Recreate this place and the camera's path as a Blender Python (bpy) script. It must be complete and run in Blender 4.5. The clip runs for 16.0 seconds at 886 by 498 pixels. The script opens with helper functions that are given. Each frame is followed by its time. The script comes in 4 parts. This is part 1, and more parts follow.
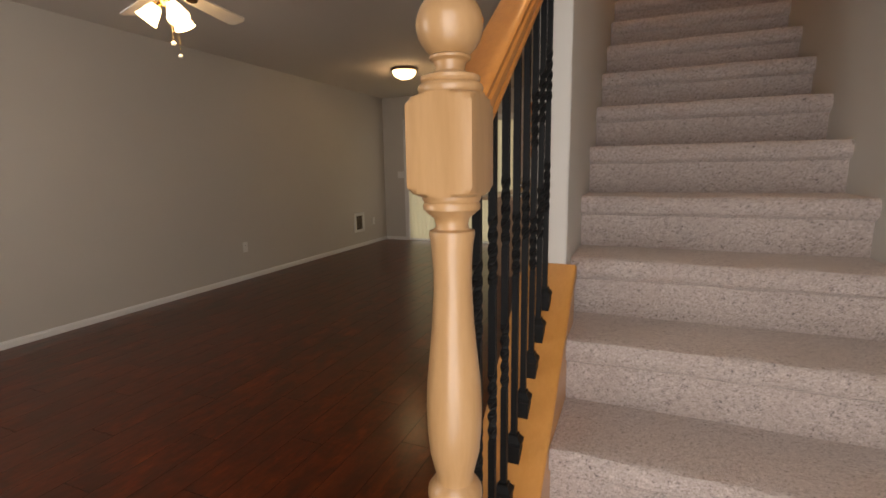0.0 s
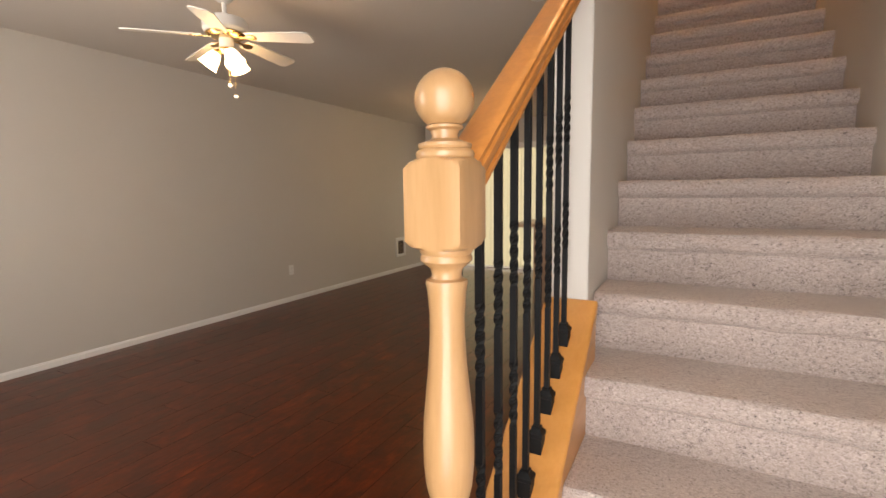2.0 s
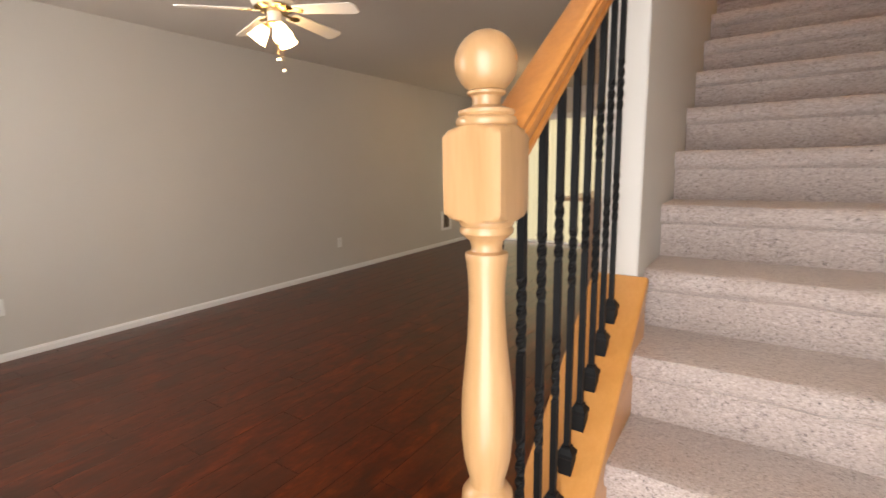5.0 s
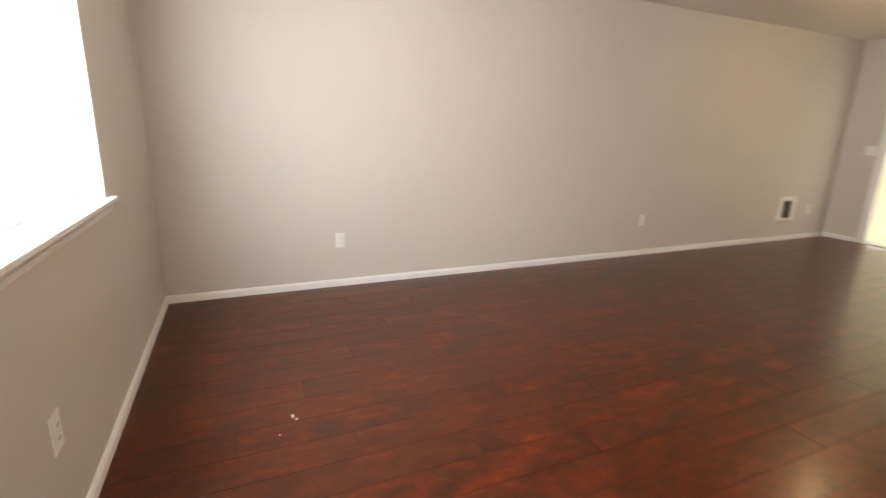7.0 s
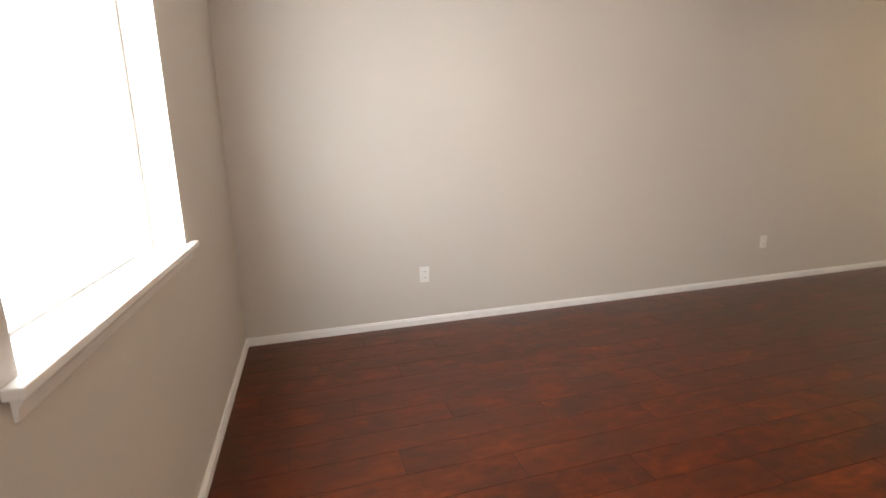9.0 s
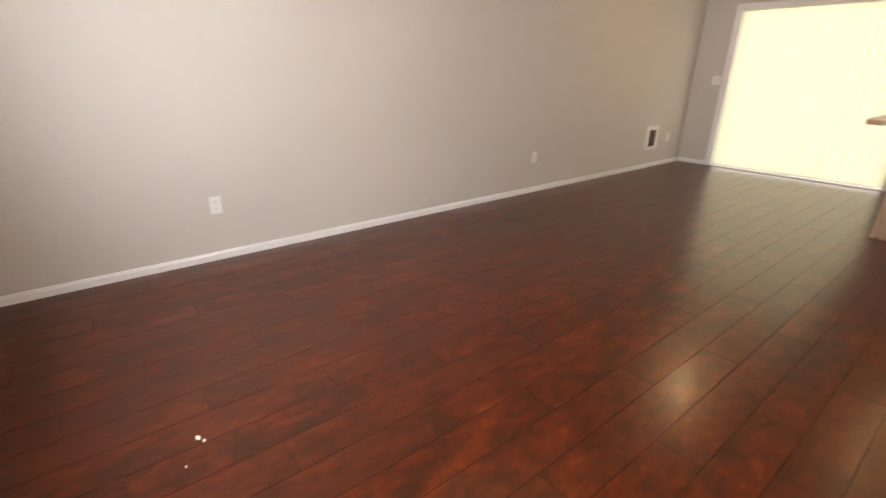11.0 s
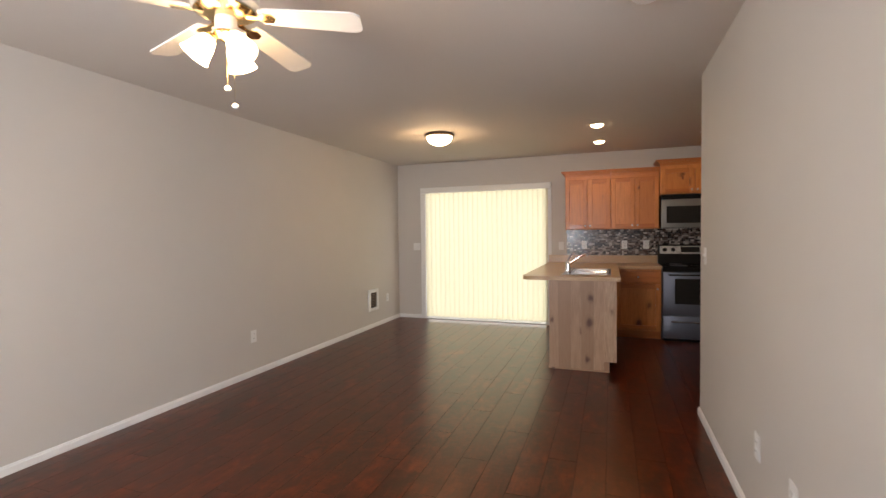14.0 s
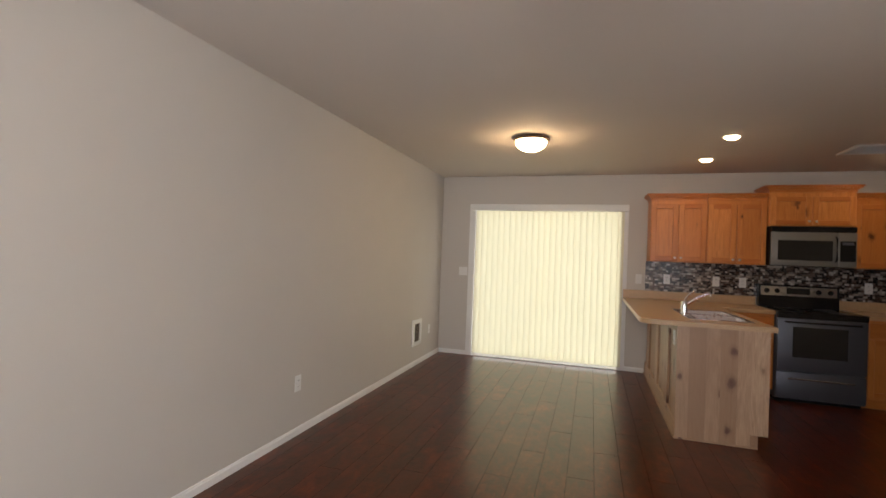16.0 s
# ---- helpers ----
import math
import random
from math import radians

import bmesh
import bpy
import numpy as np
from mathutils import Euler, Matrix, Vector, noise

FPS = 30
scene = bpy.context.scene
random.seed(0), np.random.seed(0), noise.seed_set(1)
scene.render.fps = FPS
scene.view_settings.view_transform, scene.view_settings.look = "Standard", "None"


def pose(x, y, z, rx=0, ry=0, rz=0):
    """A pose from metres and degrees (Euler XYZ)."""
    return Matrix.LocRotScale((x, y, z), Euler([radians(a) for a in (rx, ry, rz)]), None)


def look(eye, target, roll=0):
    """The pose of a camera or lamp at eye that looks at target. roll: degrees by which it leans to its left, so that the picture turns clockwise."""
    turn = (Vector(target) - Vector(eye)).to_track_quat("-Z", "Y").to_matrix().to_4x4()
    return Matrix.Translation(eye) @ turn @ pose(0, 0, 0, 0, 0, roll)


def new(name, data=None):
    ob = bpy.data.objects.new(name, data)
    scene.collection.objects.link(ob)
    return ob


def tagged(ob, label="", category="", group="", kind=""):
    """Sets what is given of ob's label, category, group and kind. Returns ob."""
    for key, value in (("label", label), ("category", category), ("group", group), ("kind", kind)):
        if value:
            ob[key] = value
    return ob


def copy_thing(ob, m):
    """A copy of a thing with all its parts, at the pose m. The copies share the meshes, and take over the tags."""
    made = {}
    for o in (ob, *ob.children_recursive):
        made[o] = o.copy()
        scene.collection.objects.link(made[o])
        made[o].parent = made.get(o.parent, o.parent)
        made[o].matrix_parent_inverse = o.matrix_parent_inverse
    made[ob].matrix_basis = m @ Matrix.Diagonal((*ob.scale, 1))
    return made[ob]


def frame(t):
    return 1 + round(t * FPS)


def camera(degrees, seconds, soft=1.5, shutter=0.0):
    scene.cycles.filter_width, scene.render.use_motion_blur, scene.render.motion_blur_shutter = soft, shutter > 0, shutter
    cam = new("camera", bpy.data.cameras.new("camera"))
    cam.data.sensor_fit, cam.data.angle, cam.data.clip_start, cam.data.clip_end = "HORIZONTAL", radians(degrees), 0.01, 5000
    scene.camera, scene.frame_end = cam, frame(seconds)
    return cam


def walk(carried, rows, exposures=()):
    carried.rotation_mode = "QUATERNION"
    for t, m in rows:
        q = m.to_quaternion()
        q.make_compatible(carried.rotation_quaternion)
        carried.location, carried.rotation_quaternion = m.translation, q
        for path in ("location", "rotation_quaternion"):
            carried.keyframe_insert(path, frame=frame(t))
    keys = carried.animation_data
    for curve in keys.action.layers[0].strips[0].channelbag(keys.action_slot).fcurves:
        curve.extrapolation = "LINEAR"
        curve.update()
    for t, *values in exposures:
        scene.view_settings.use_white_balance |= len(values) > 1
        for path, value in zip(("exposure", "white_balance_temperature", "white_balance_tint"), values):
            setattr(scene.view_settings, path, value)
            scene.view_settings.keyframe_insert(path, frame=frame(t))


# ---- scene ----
cam = camera(86.9, 16.0, shutter=0.5)
PATH = [
    (0, (0.268, 0.478, 1.227), (-0.49, 2.298, 0.89), -0.9),
    (0.5, (0.261, 0.484, 1.256), (-0.439, 2.336, 0.976), -0.4),
    (1, (0.32, 0.456, 1.274), (-0.442, 2.293, 1.061), -2.0),
    (1.5, (0.35, 0.464, 1.271), (-0.477, 2.269, 1.03), -1.1),
    (2, (0.349, 0.457, 1.269), (-0.583, 2.211, 1.032), -0.8),
    (2.5, (0.348, 0.465, 1.264), (-0.607, 2.198, 0.976), -1.2),
    (3, (0.356, 0.47, 1.263), (-0.534, 2.234, 0.95), -2.0),
    (3.2, (0.355, 0.47, 1.263), (-0.527, 2.239, 0.957), -1.9),
    (5.3, (0.345, 0.477, 1.264), (-0.864, 2.027, 0.896), -0.7),
    (5.5, (0.311, 0.481, 1.256), (-1.021, 1.915, 0.848), 0.5),
    (6, (0.152, 0.525, 1.277), (-1.406, 1.708, 0.86), 0.8),
    (6.5, (-0.045, 0.568, 1.275), (-1.708, 1.583, 0.825), 0.7),
    (7, (-0.259, 0.64, 1.243), (-2.033, 1.421, 0.75), 1.6),
    (7.5, (-0.487, 0.676, 1.236), (-2.364, 1.186, 0.77), 3.2),
    (8, (-0.689, 0.573, 1.264), (-2.591, 1.095, 0.935), -1.7),
    (8.2, (-0.701, 0.562, 1.27), (-2.615, 1.033, 0.931), -2.0),
    (10.3, (-0.679, 0.588, 1.202), (-2.304, 1.531, 0.517), 0.2),
    (10.5, (-0.667, 0.6, 1.209), (-2.228, 1.614, 0.477), 0.0),
    (11, (-0.626, 0.623, 1.231), (-2.072, 1.805, 0.514), 0.8),
    (11.5, (-0.548, 0.633, 1.272), (-1.771, 2.072, 0.613), 1.3),
    (12, (-0.458, 0.681, 1.227), (-1.391, 2.357, 0.66), 1.5),
    (12.5, (-0.459, 0.685, 1.231), (-1.392, 2.397, 0.787), 3.4),
    (13, (-0.494, 0.697, 1.273), (-1.464, 2.43, 1.032), 2.5),
    (13.5, (-0.524, 0.765, 1.347), (-1.323, 2.598, 1.305), -1.6),
    (13.6, (-0.549, 0.793, 1.352), (-1.287, 2.651, 1.306), -1.5),
    (14, (-0.65, 0.929, 1.338), (-1.325, 2.811, 1.273), -0.7),
    (14.5, (-0.871, 1.131, 1.353), (-1.624, 2.984, 1.349), 1.1),
    (15, (-1.173, 1.27, 1.339), (-1.829, 3.16, 1.334), -0.9),
    (15.5, (-1.509, 1.426, 1.335), (-2.169, 3.314, 1.36), -1.0),
    (16, (-1.873, 1.569, 1.348), (-2.48, 3.474, 1.374), 2.2),
]
EXPOSURES = [
    (0.0, -0.98, 7600, 15),
    (0.7, -0.38, 7600, 15),
    (1.4, -0.18, 7600, 15),
    (3.2, -0.34, 7600, 15),
    (5.3, 0.03, 7200, 14),
    (7.0, 0.62, 6800, 12),
    (7.5, 0.74, 6800, 12),
    (8.0, 0.56, 6800, 12),
    (8.2, 0.56, 6800, 12),
    (10.4, 0.15, 6800, 14),
    (11.2, 0.72, 6700, 14),
    (12.5, 0.86, 6550, 14),
    (13.6, 0.66, 6500, 14),
    (14.5, 0.20, 6400, 13),
    (16.0, 0.18, 6400, 12),
]
walk(cam, [(t, look(eye, target, roll)) for t, eye, target, roll in PATH], EXPOSURES)

# ---- world and lights ----
wd = bpy.data.worlds.new("sky")
scene.world = wd
wd.use_nodes = True
sky = wd.node_tree.nodes.new("ShaderNodeTexSky")
sky.sky_type, sky.sun_disc = "NISHITA", False
sky.sun_elevation, sky.sun_rotation = radians(54), radians(-86)
wd.node_tree.links.new(sky.outputs[0], wd.node_tree.nodes["Background"].inputs[0])
wd.node_tree.nodes["Background"].inputs[1].default_value = 0.1

sun = new("sun", bpy.data.lights.new("sun", "SUN"))
sun.data.energy, sun.data.angle, sun.data.color = 3.0, radians(0.6), (1, 0.95, 0.88)
sun.matrix_world = look((0, 0, 0), (0.58, -0.04, -0.81))


def opening_light(name, eye, target, w, h, watts, color):
    """Daylight that enters by an opening of w x h metres."""
    ob = new(name, bpy.data.lights.new(name, "AREA"))
    ob.data.shape, ob.data.size, ob.data.size_y = "RECTANGLE", w, h
    ob.data.energy, ob.data.color = watts, color
    ob.matrix_world = look(eye, target)
    return ob


opening_light("window_daylight", (-2.10, 0.004, 1.49), (-2.10, 5, 1.49), 1.112, 1.13, 56, (0.88, 0.94, 1.0))
opening_light("doorway_daylight", (0.48, -0.03, 1.03), (0.48, 5, 1.03), 0.9, 1.96, 36, (0.78, 0.88, 1.0))
opening_light("patio_daylight", (-2.463, 7.84, 1.0), (-2.463, 0, 1.0), 1.84, 1.95, 17, (1.0, 0.99, 0.95))


def lamp_light(name, x, y, z, watts, radius, color=(1.0, 0.66, 0.35)):
    ob = new(name, bpy.data.lights.new(name, "POINT"))
    ob.data.energy, ob.data.shadow_soft_size, ob.data.color = watts, radius, color
    ob.location = (x, y, z)
    return ob


# ---- node helpers ----
class Mat:
    """A node material round one Principled shader."""

    def __init__(self, name, rough=0.5, metal=0.0, spec=0.5):
        self.m = bpy.data.materials.new(name)
        self.m.use_nodes = True
        self.nt = self.m.node_tree
        self.b = self.nt.nodes["Principled BSDF"]
        self.b.inputs["Roughness"].default_value = rough
        self.b.inputs["Metallic"].default_value = metal
        self.b.inputs["Specular IOR Level"].default_value = spec

    def node(self, kind, **values):
        n = self.nt.nodes.new(kind)
        for key, value in values.items():
            n.inputs[key.replace("_", " ")].default_value = value
        return n

    def link(self, a, b):
        self.nt.links.new(a, b)

    def coords(self, scale=(1, 1, 1), jitter=True):
        """Object coordinates in metres, shifted for each object by chance."""
        tc = self.node("ShaderNodeTexCoord")
        mp = self.node("ShaderNodeMapping", Scale=scale)
        if jitter:
            info = self.node("ShaderNodeObjectInfo")
            mul = self.node("ShaderNodeVectorMath")
            mul.operation = "MULTIPLY_ADD"
            mul.inputs[1].default_value = (37.0, 53.0, 29.0)
            self.link(info.outputs["Random"], mul.inputs[0])
            self.link(tc.outputs["Object"], mul.inputs[2])
            self.link(mul.outputs[0], mp.inputs["Vector"])
        else:
            self.link(tc.outputs["Object"], mp.inputs["Vector"])
        return mp.outputs[0]

    def noise(self, vec, scale, detail=4, rough=0.55, distort=0.0):
        n = self.node("ShaderNodeTexNoise", Scale=scale, Detail=detail, Roughness=rough, Distortion=distort)
        self.link(vec, n.inputs["Vector"])
        return n.outputs["Fac"]

    def ramp(self, fac, *stops):
        r = self.node("ShaderNodeValToRGB")
        els = r.color_ramp.elements
        while len(els) < len(stops):
            els.new(0.5)
        for e, (p, c) in zip(els, stops):
            e.position, e.color = p, (*c, 1) if len(c) == 3 else c
        self.link(fac, r.inputs[0])
        return r.outputs[0]

    def mix(self, fac, a, b, mode="MIX"):
        n = self.node("ShaderNodeMix")
        n.data_type, n.blend_type = "RGBA", mode
        for sock, value in ((n.inputs[0], fac), (n.inputs[6], a), (n.inputs[7], b)):
            if isinstance(value, (int, float)):
                sock.default_value = value
            elif isinstance(value, tuple):
                sock.default_value = (*value, 1)
            else:
                self.link(value, sock)
        return n.outputs[2]

    def color(self, out):
        if isinstance(out, tuple):
            self.b.inputs["Base Color"].default_value = (*out, 1)
        else:
            self.link(out, self.b.inputs["Base Color"])
        return self

    def bump(self, height, strength, distance):
        n = self.node("ShaderNodeBump", Strength=strength, Distance=distance)
        self.link(height, n.inputs["Height"])
        self.link(n.outputs[0], self.b.inputs["Normal"])
        return self

    def gloss(self, fac, lo, hi):
        n = self.node("ShaderNodeMapRange")
        n.inputs["To Min"].default_value, n.inputs["To Max"].default_value = lo, hi
        self.link(fac, n.inputs["Value"])
        self.link(n.outputs[0], self.b.inputs["Roughness"])
        return self


def grey(v):
    return (v, v, v)


def paint(name, rgb, rough=0.6, spread=0.04, bump=0.12, grain=260):
    m = Mat(name, rough, 0, 0.35)
    v = m.coords(jitter=False)
    dark = tuple(c * (1 - spread * 2) for c in rgb)
    m.color(m.mix(m.noise(v, 1.3, 5), dark, rgb))
    m.bump(m.noise(v, grain, 2), bump, 0.002)
    return m.m


def plain(name, rgb, rough=0.4, metal=0.0, wear=0.06, scale=30):
    m = Mat(name, rough, metal)
    v = m.coords()
    n = m.noise(v, scale, 5)
    m.color(m.mix(n, tuple(c * (1 - wear) for c in rgb), rgb))
    m.gloss(n, max(0.03, rough - 0.06), rough + 0.08)
    return m.m


def wood(name, light, mid, dark, grain="z", rough=0.3, knots=0.0, coat=0.0, scale=1.0, spread=0.3):
    m = Mat(name, rough)
    stretch = {"x": (0.09, 1, 1), "y": (1, 0.09, 1), "z": (1, 1, 0.09)}[grain]
    v = m.coords(tuple(s * scale for s in stretch))
    fine = m.noise(v, 130, 5, 0.6, 0.4)
    broad = m.noise(v, 16, 4, 0.5, 1.6)
    c = m.mix(0.45, m.ramp(broad, (0.3, mid), (0.55, light), (0.75, mid)), m.ramp(fine, (0.3, mid), (0.65, light)))
    tone = m.node("ShaderNodeObjectInfo")
    c = m.mix(m.ramp(tone.outputs["Random"], (0.0, grey(0.0)), (1.0, grey(spread))), c, mid)
    if knots:
        sep = m.node("ShaderNodeSeparateXYZ")
        m.link(m.coords(), sep.inputs[0])
        along = "xyz".index(grain)
        side = m.node("ShaderNodeMath")
        m.link(sep.outputs[(along + 1) % 3], side.inputs[0])
        m.link(sep.outputs[(along + 2) % 3], side.inputs[1])
        run = m.node("ShaderNodeMath")
        run.operation = "MULTIPLY"
        run.inputs[1].default_value = 0.6
        m.link(sep.outputs[along], run.inputs[0])
        flat = m.node("ShaderNodeCombineXYZ")
        m.link(side.outputs[0], flat.inputs[0])
        m.link(run.outputs[0], flat.inputs[1])
        bend = m.node("ShaderNodeTexNoise", Scale=22.0, Detail=2.0)
        m.link(flat.outputs[0], bend.inputs["Vector"])
        warp = m.node("ShaderNodeVectorMath")
        warp.operation = "MULTIPLY_ADD"
        warp.inputs[1].default_value = (0.035, 0.035, 0.0)
        m.link(bend.outputs["Color"], warp.inputs[0])
        m.link(flat.outputs[0], warp.inputs[2])
        kv = warp.outputs[0]
        vor = m.node("ShaderNodeTexVoronoi", Scale=8.0, Randomness=1.0)
        vor.voronoi_dimensions = "2D"
        m.link(kv, vor.inputs["Vector"])
        rare = m.node("ShaderNodeSeparateColor")
        m.link(vor.outputs["Color"], rare.inputs[0])
        size = m.node("ShaderNodeMath")
        size.operation = "MULTIPLY_ADD"
        size.inputs[1].default_value, size.inputs[2].default_value = 1.6, 0.75
        m.link(rare.outputs[1], size.inputs[0])
        far = m.node("ShaderNodeMath")
        far.operation = "MULTIPLY"
        m.link(size.outputs[0], far.inputs[0])
        m.link(vor.outputs["Distance"], far.inputs[1])
        spot = m.ramp(far.outputs[0], (0.06, grey(1.0)), (0.16, grey(0.8)), (0.22, grey(0.35)), (0.42, grey(0.0)))
        pick = m.ramp(rare.outputs[0], (1 - knots, grey(0.0)), (1 - knots + 0.05, grey(1.0)))
        c = m.mix(m.mix(1.0, spot, pick, "MULTIPLY"), c, dark)
    m.color(c)
    m.gloss(broad, rough - 0.05, rough + 0.08)
    m.bump(fine, 0.08, 0.002)
    m.b.inputs["Coat Weight"].default_value = coat
    m.b.inputs["Coat Roughness"].default_value = 0.12
    return m.m


def glow(name, rgb, strength):
    m = Mat(name, 0.35)
    m.color((0.85, 0.82, 0.75))
    m.b.inputs["Emission Color"].default_value = (*rgb, 1)
    m.b.inputs["Emission Strength"].default_value = strength
    return m.m


# ---- materials ----
WALL = paint("wall_paint", (0.595, 0.555, 0.505), 0.62)
CEIL = paint("ceiling_paint", (0.70, 0.635, 0.57), 0.8, 0.03, 0.35, 120)
WHITE = paint("white_trim_paint", (0.80, 0.79, 0.77), 0.4, 0.02, 0.04)
PLASTIC = plain("white_plastic", (0.78, 0.77, 0.74), 0.35, 0, 0.03)
MAPLE = wood("lacquered_maple", (0.48, 0.274, 0.126), (0.385, 0.205, 0.083), (0.3, 0.12, 0.03), "z", 0.36, 0.02, 0.5)
RAILWOOD = wood("orange_stained_rail", (0.60, 0.235, 0.052), (0.47, 0.165, 0.03), (0.2, 0.06, 0.01), "y", 0.42, 0.06, 0.15)
CAPWOOD = wood("stained_stringer_cap", (0.60, 0.275, 0.075), (0.52, 0.22, 0.052), (0.25, 0.08, 0.015), "y", 0.33, 0.06, 0.4)
ALDER = wood("knotty_alder", (0.72, 0.30, 0.078), (0.45, 0.14, 0.028), (0.12, 0.032, 0.008), "z", 0.34, 0.11, 0.0, 1.0, 0.6)
ALDERX = wood("knotty_alder_crosswise", (0.60, 0.215, 0.05), (0.42, 0.12, 0.024), (0.11, 0.03, 0.008), "x", 0.32, 0.08, 0.2, 1.0, 0.6)
PALE = wood("pale_knotty_pine", (0.60, 0.41, 0.265), (0.31, 0.175, 0.098), (0.12, 0.052, 0.03), "z", 0.42, 0.34, 0.0, 1.0, 0.95)
PALEY = wood("pale_knotty_pine_lengthwise", (0.60, 0.41, 0.265), (0.36, 0.21, 0.12), (0.12, 0.052, 0.03), "y", 0.42, 0.2, 0.0, 1.0, 0.6)
IRON = plain("black_iron", (0.007, 0.007, 0.0075), 0.58, 0.0, 0.3, 60)
IRON.node_tree.nodes["Principled BSDF"].inputs["Specular IOR Level"].default_value = 0.22
STEEL = plain("brushed_steel", (0.13, 0.135, 0.16), 0.42, 0.6, 0.1, 50)
CHROME = plain("chrome", (0.8, 0.8, 0.82), 0.1, 1.0, 0.05)
BLACK = plain("black_enamel", (0.012, 0.012, 0.013), 0.16, 0, 0.2)
MWSTEEL = plain("light_brushed_steel", (0.22, 0.205, 0.185), 0.45, 0.35, 0.1, 50)
DARKGLASS = plain("dark_oven_glass", (0.02, 0.02, 0.02), 0.08, 0, 0.2)
BRASS = plain("polished_brass", (0.72, 0.54, 0.28), 0.2, 1.0, 0.1)
BRONZE = plain("oiled_bronze", (0.26, 0.17, 0.11), 0.35, 0.6, 0.2)
NICKEL = plain("satin_nickel", (0.6, 0.58, 0.54), 0.28, 1.0, 0.1)
BLADE = plain("white_fan_blade", (0.80, 0.77, 0.72), 0.4, 0, 0.03)
DARKGAP = plain("dark_recess", (0.02, 0.018, 0.016), 0.8)
SUBFLOOR = plain("dark_underlay", (0.012, 0.006, 0.004), 0.8)
SHADE = glow("lit_frosted_shade", (1.0, 0.68, 0.34), 14.0)
DOME = glow("lit_alabaster_dome", (1.0, 0.72, 0.38), 18.0)
BULB = glow("lit_recessed_lens", (1.0, 0.70, 0.36), 40.0)

_m = Mat("carpet", 0.95, 0, 0.1)
_v = _m.coords()
_yarn = _m.ramp(_m.noise(_m.coords((0.75, 1.0, 1.0)), 165, 3, 0.62, 1.2), (0.29, (0.075, 0.063, 0.064)), (0.37, (0.245, 0.20, 0.185)), (0.43, (0.41, 0.335, 0.302)), (0.56, (0.50, 0.415, 0.378)), (0.72, (0.66, 0.57, 0.53)))
_c = _m.mix(_m.ramp(_m.noise(_v, 9, 4), (0.35, grey(0.0)), (0.7, grey(0.35))), _yarn, (0.42, 0.325, 0.285))
_m.color(_c)
_m.bump(_m.mix(0.4, _m.noise(_v, 190, 3, 0.7), _m.noise(_v, 45, 3)), 0.8, 0.008)
_m.b.inputs["Sheen Weight"].default_value = 0.45
_m.b.inputs["Sheen Roughness"].default_value = 0.45
_m.b.inputs["Sheen Tint"].default_value = (1.0, 0.9, 0.82, 1)
CARPET = _m.m

_m = Mat("hand_scraped_plank", 0.3, 0, 0.42)
_v = _m.coords((1, 0.08, 1))
_w = _m.coords((1, 0.5, 1))
_grain = _m.noise(_v, 70, 4, 0.55, 0.6)
_cloud = _m.mix(0.45, _m.noise(_w, 6.0, 5, 0.6, 0.6), _m.noise(_w, 21.0, 4, 0.6, 0.4))
_info = _m.node("ShaderNodeObjectInfo")
_c = _m.ramp(_cloud, (0.36, (0.022, 0.0034, 0.0014)), (0.45, (0.048, 0.0060, 0.0016)), (0.55, (0.107, 0.0130, 0.0020)), (0.68, (0.210, 0.036, 0.0046)))
_c = _m.mix(_m.ramp(_grain, (0.30, grey(0.45)), (0.66, grey(0.0))), _c, (0.028, 0.0065, 0.004))
_c = _m.mix(_m.ramp(_info.outputs["Random"], (0.0, grey(0.0)), (1.0, grey(0.55))), _c, (0.06, 0.012, 0.005))
_m.color(_c)
_m.gloss(_cloud, 0.28, 0.32)
_m.b.inputs["Specular Tint"].default_value = (1.0, 0.84, 0.55, 1)
_m.b.inputs["Coat Weight"].default_value = 0.15
_m.b.inputs["Coat Roughness"].default_value = 0.17
_m.bump(_m.mix(0.3, _m.noise(_m.coords((1.0, 0.35, 1)), 22, 2, 0.4), _m.noise(_m.coords((0.22, 1.0, 1)), 48, 2, 0.4)), 0.2, 0.006)
PLANK = _m.m

_m = Mat("speckled_laminate", 0.3)
_v = _m.coords(jitter=False)
_c = _m.ramp(_m.noise(_v, 320, 3, 0.7), (0.32, (0.28, 0.165, 0.08)), (0.5, (0.54, 0.345, 0.185)), (0.7, (0.66, 0.46, 0.28)))
_m.color(_m.mix(_m.ramp(_m.noise(_v, 14, 4), (0.4, grey(0.0)), (0.7, grey(0.4))), _c, (0.50, 0.32, 0.17)))
LAMINATE = _m.m

_m = Mat("glass_mosaic", 0.2)
_geo = _m.node("ShaderNodeNewGeometry")
_ramp = _m.node("ShaderNodeValToRGB")
_ramp.color_ramp.interpolation = "CONSTANT"
_els = _ramp.color_ramp.elements
for _p, _rgb in ((0.30, (0.075, 0.045, 0.034)), (0.50, (0.15, 0.11, 0.09)), (0.66, (0.24, 0.20, 0.18)), (0.80, (0.40, 0.34, 0.29))):
    _els.new(_p).color = (*_rgb, 1)
_els[0].color = (0.018, 0.014, 0.014, 1)
_els[-1].position, _els[-1].color = 0.93, (0.58, 0.52, 0.46, 1)
_m.link(_geo.outputs["Random Per Island"], _ramp.inputs[0])
_m.color(_ramp.outputs[0])
MOSAIC = _m.m
GROUT = plain("grey_grout", (0.22, 0.21, 0.20), 0.8)

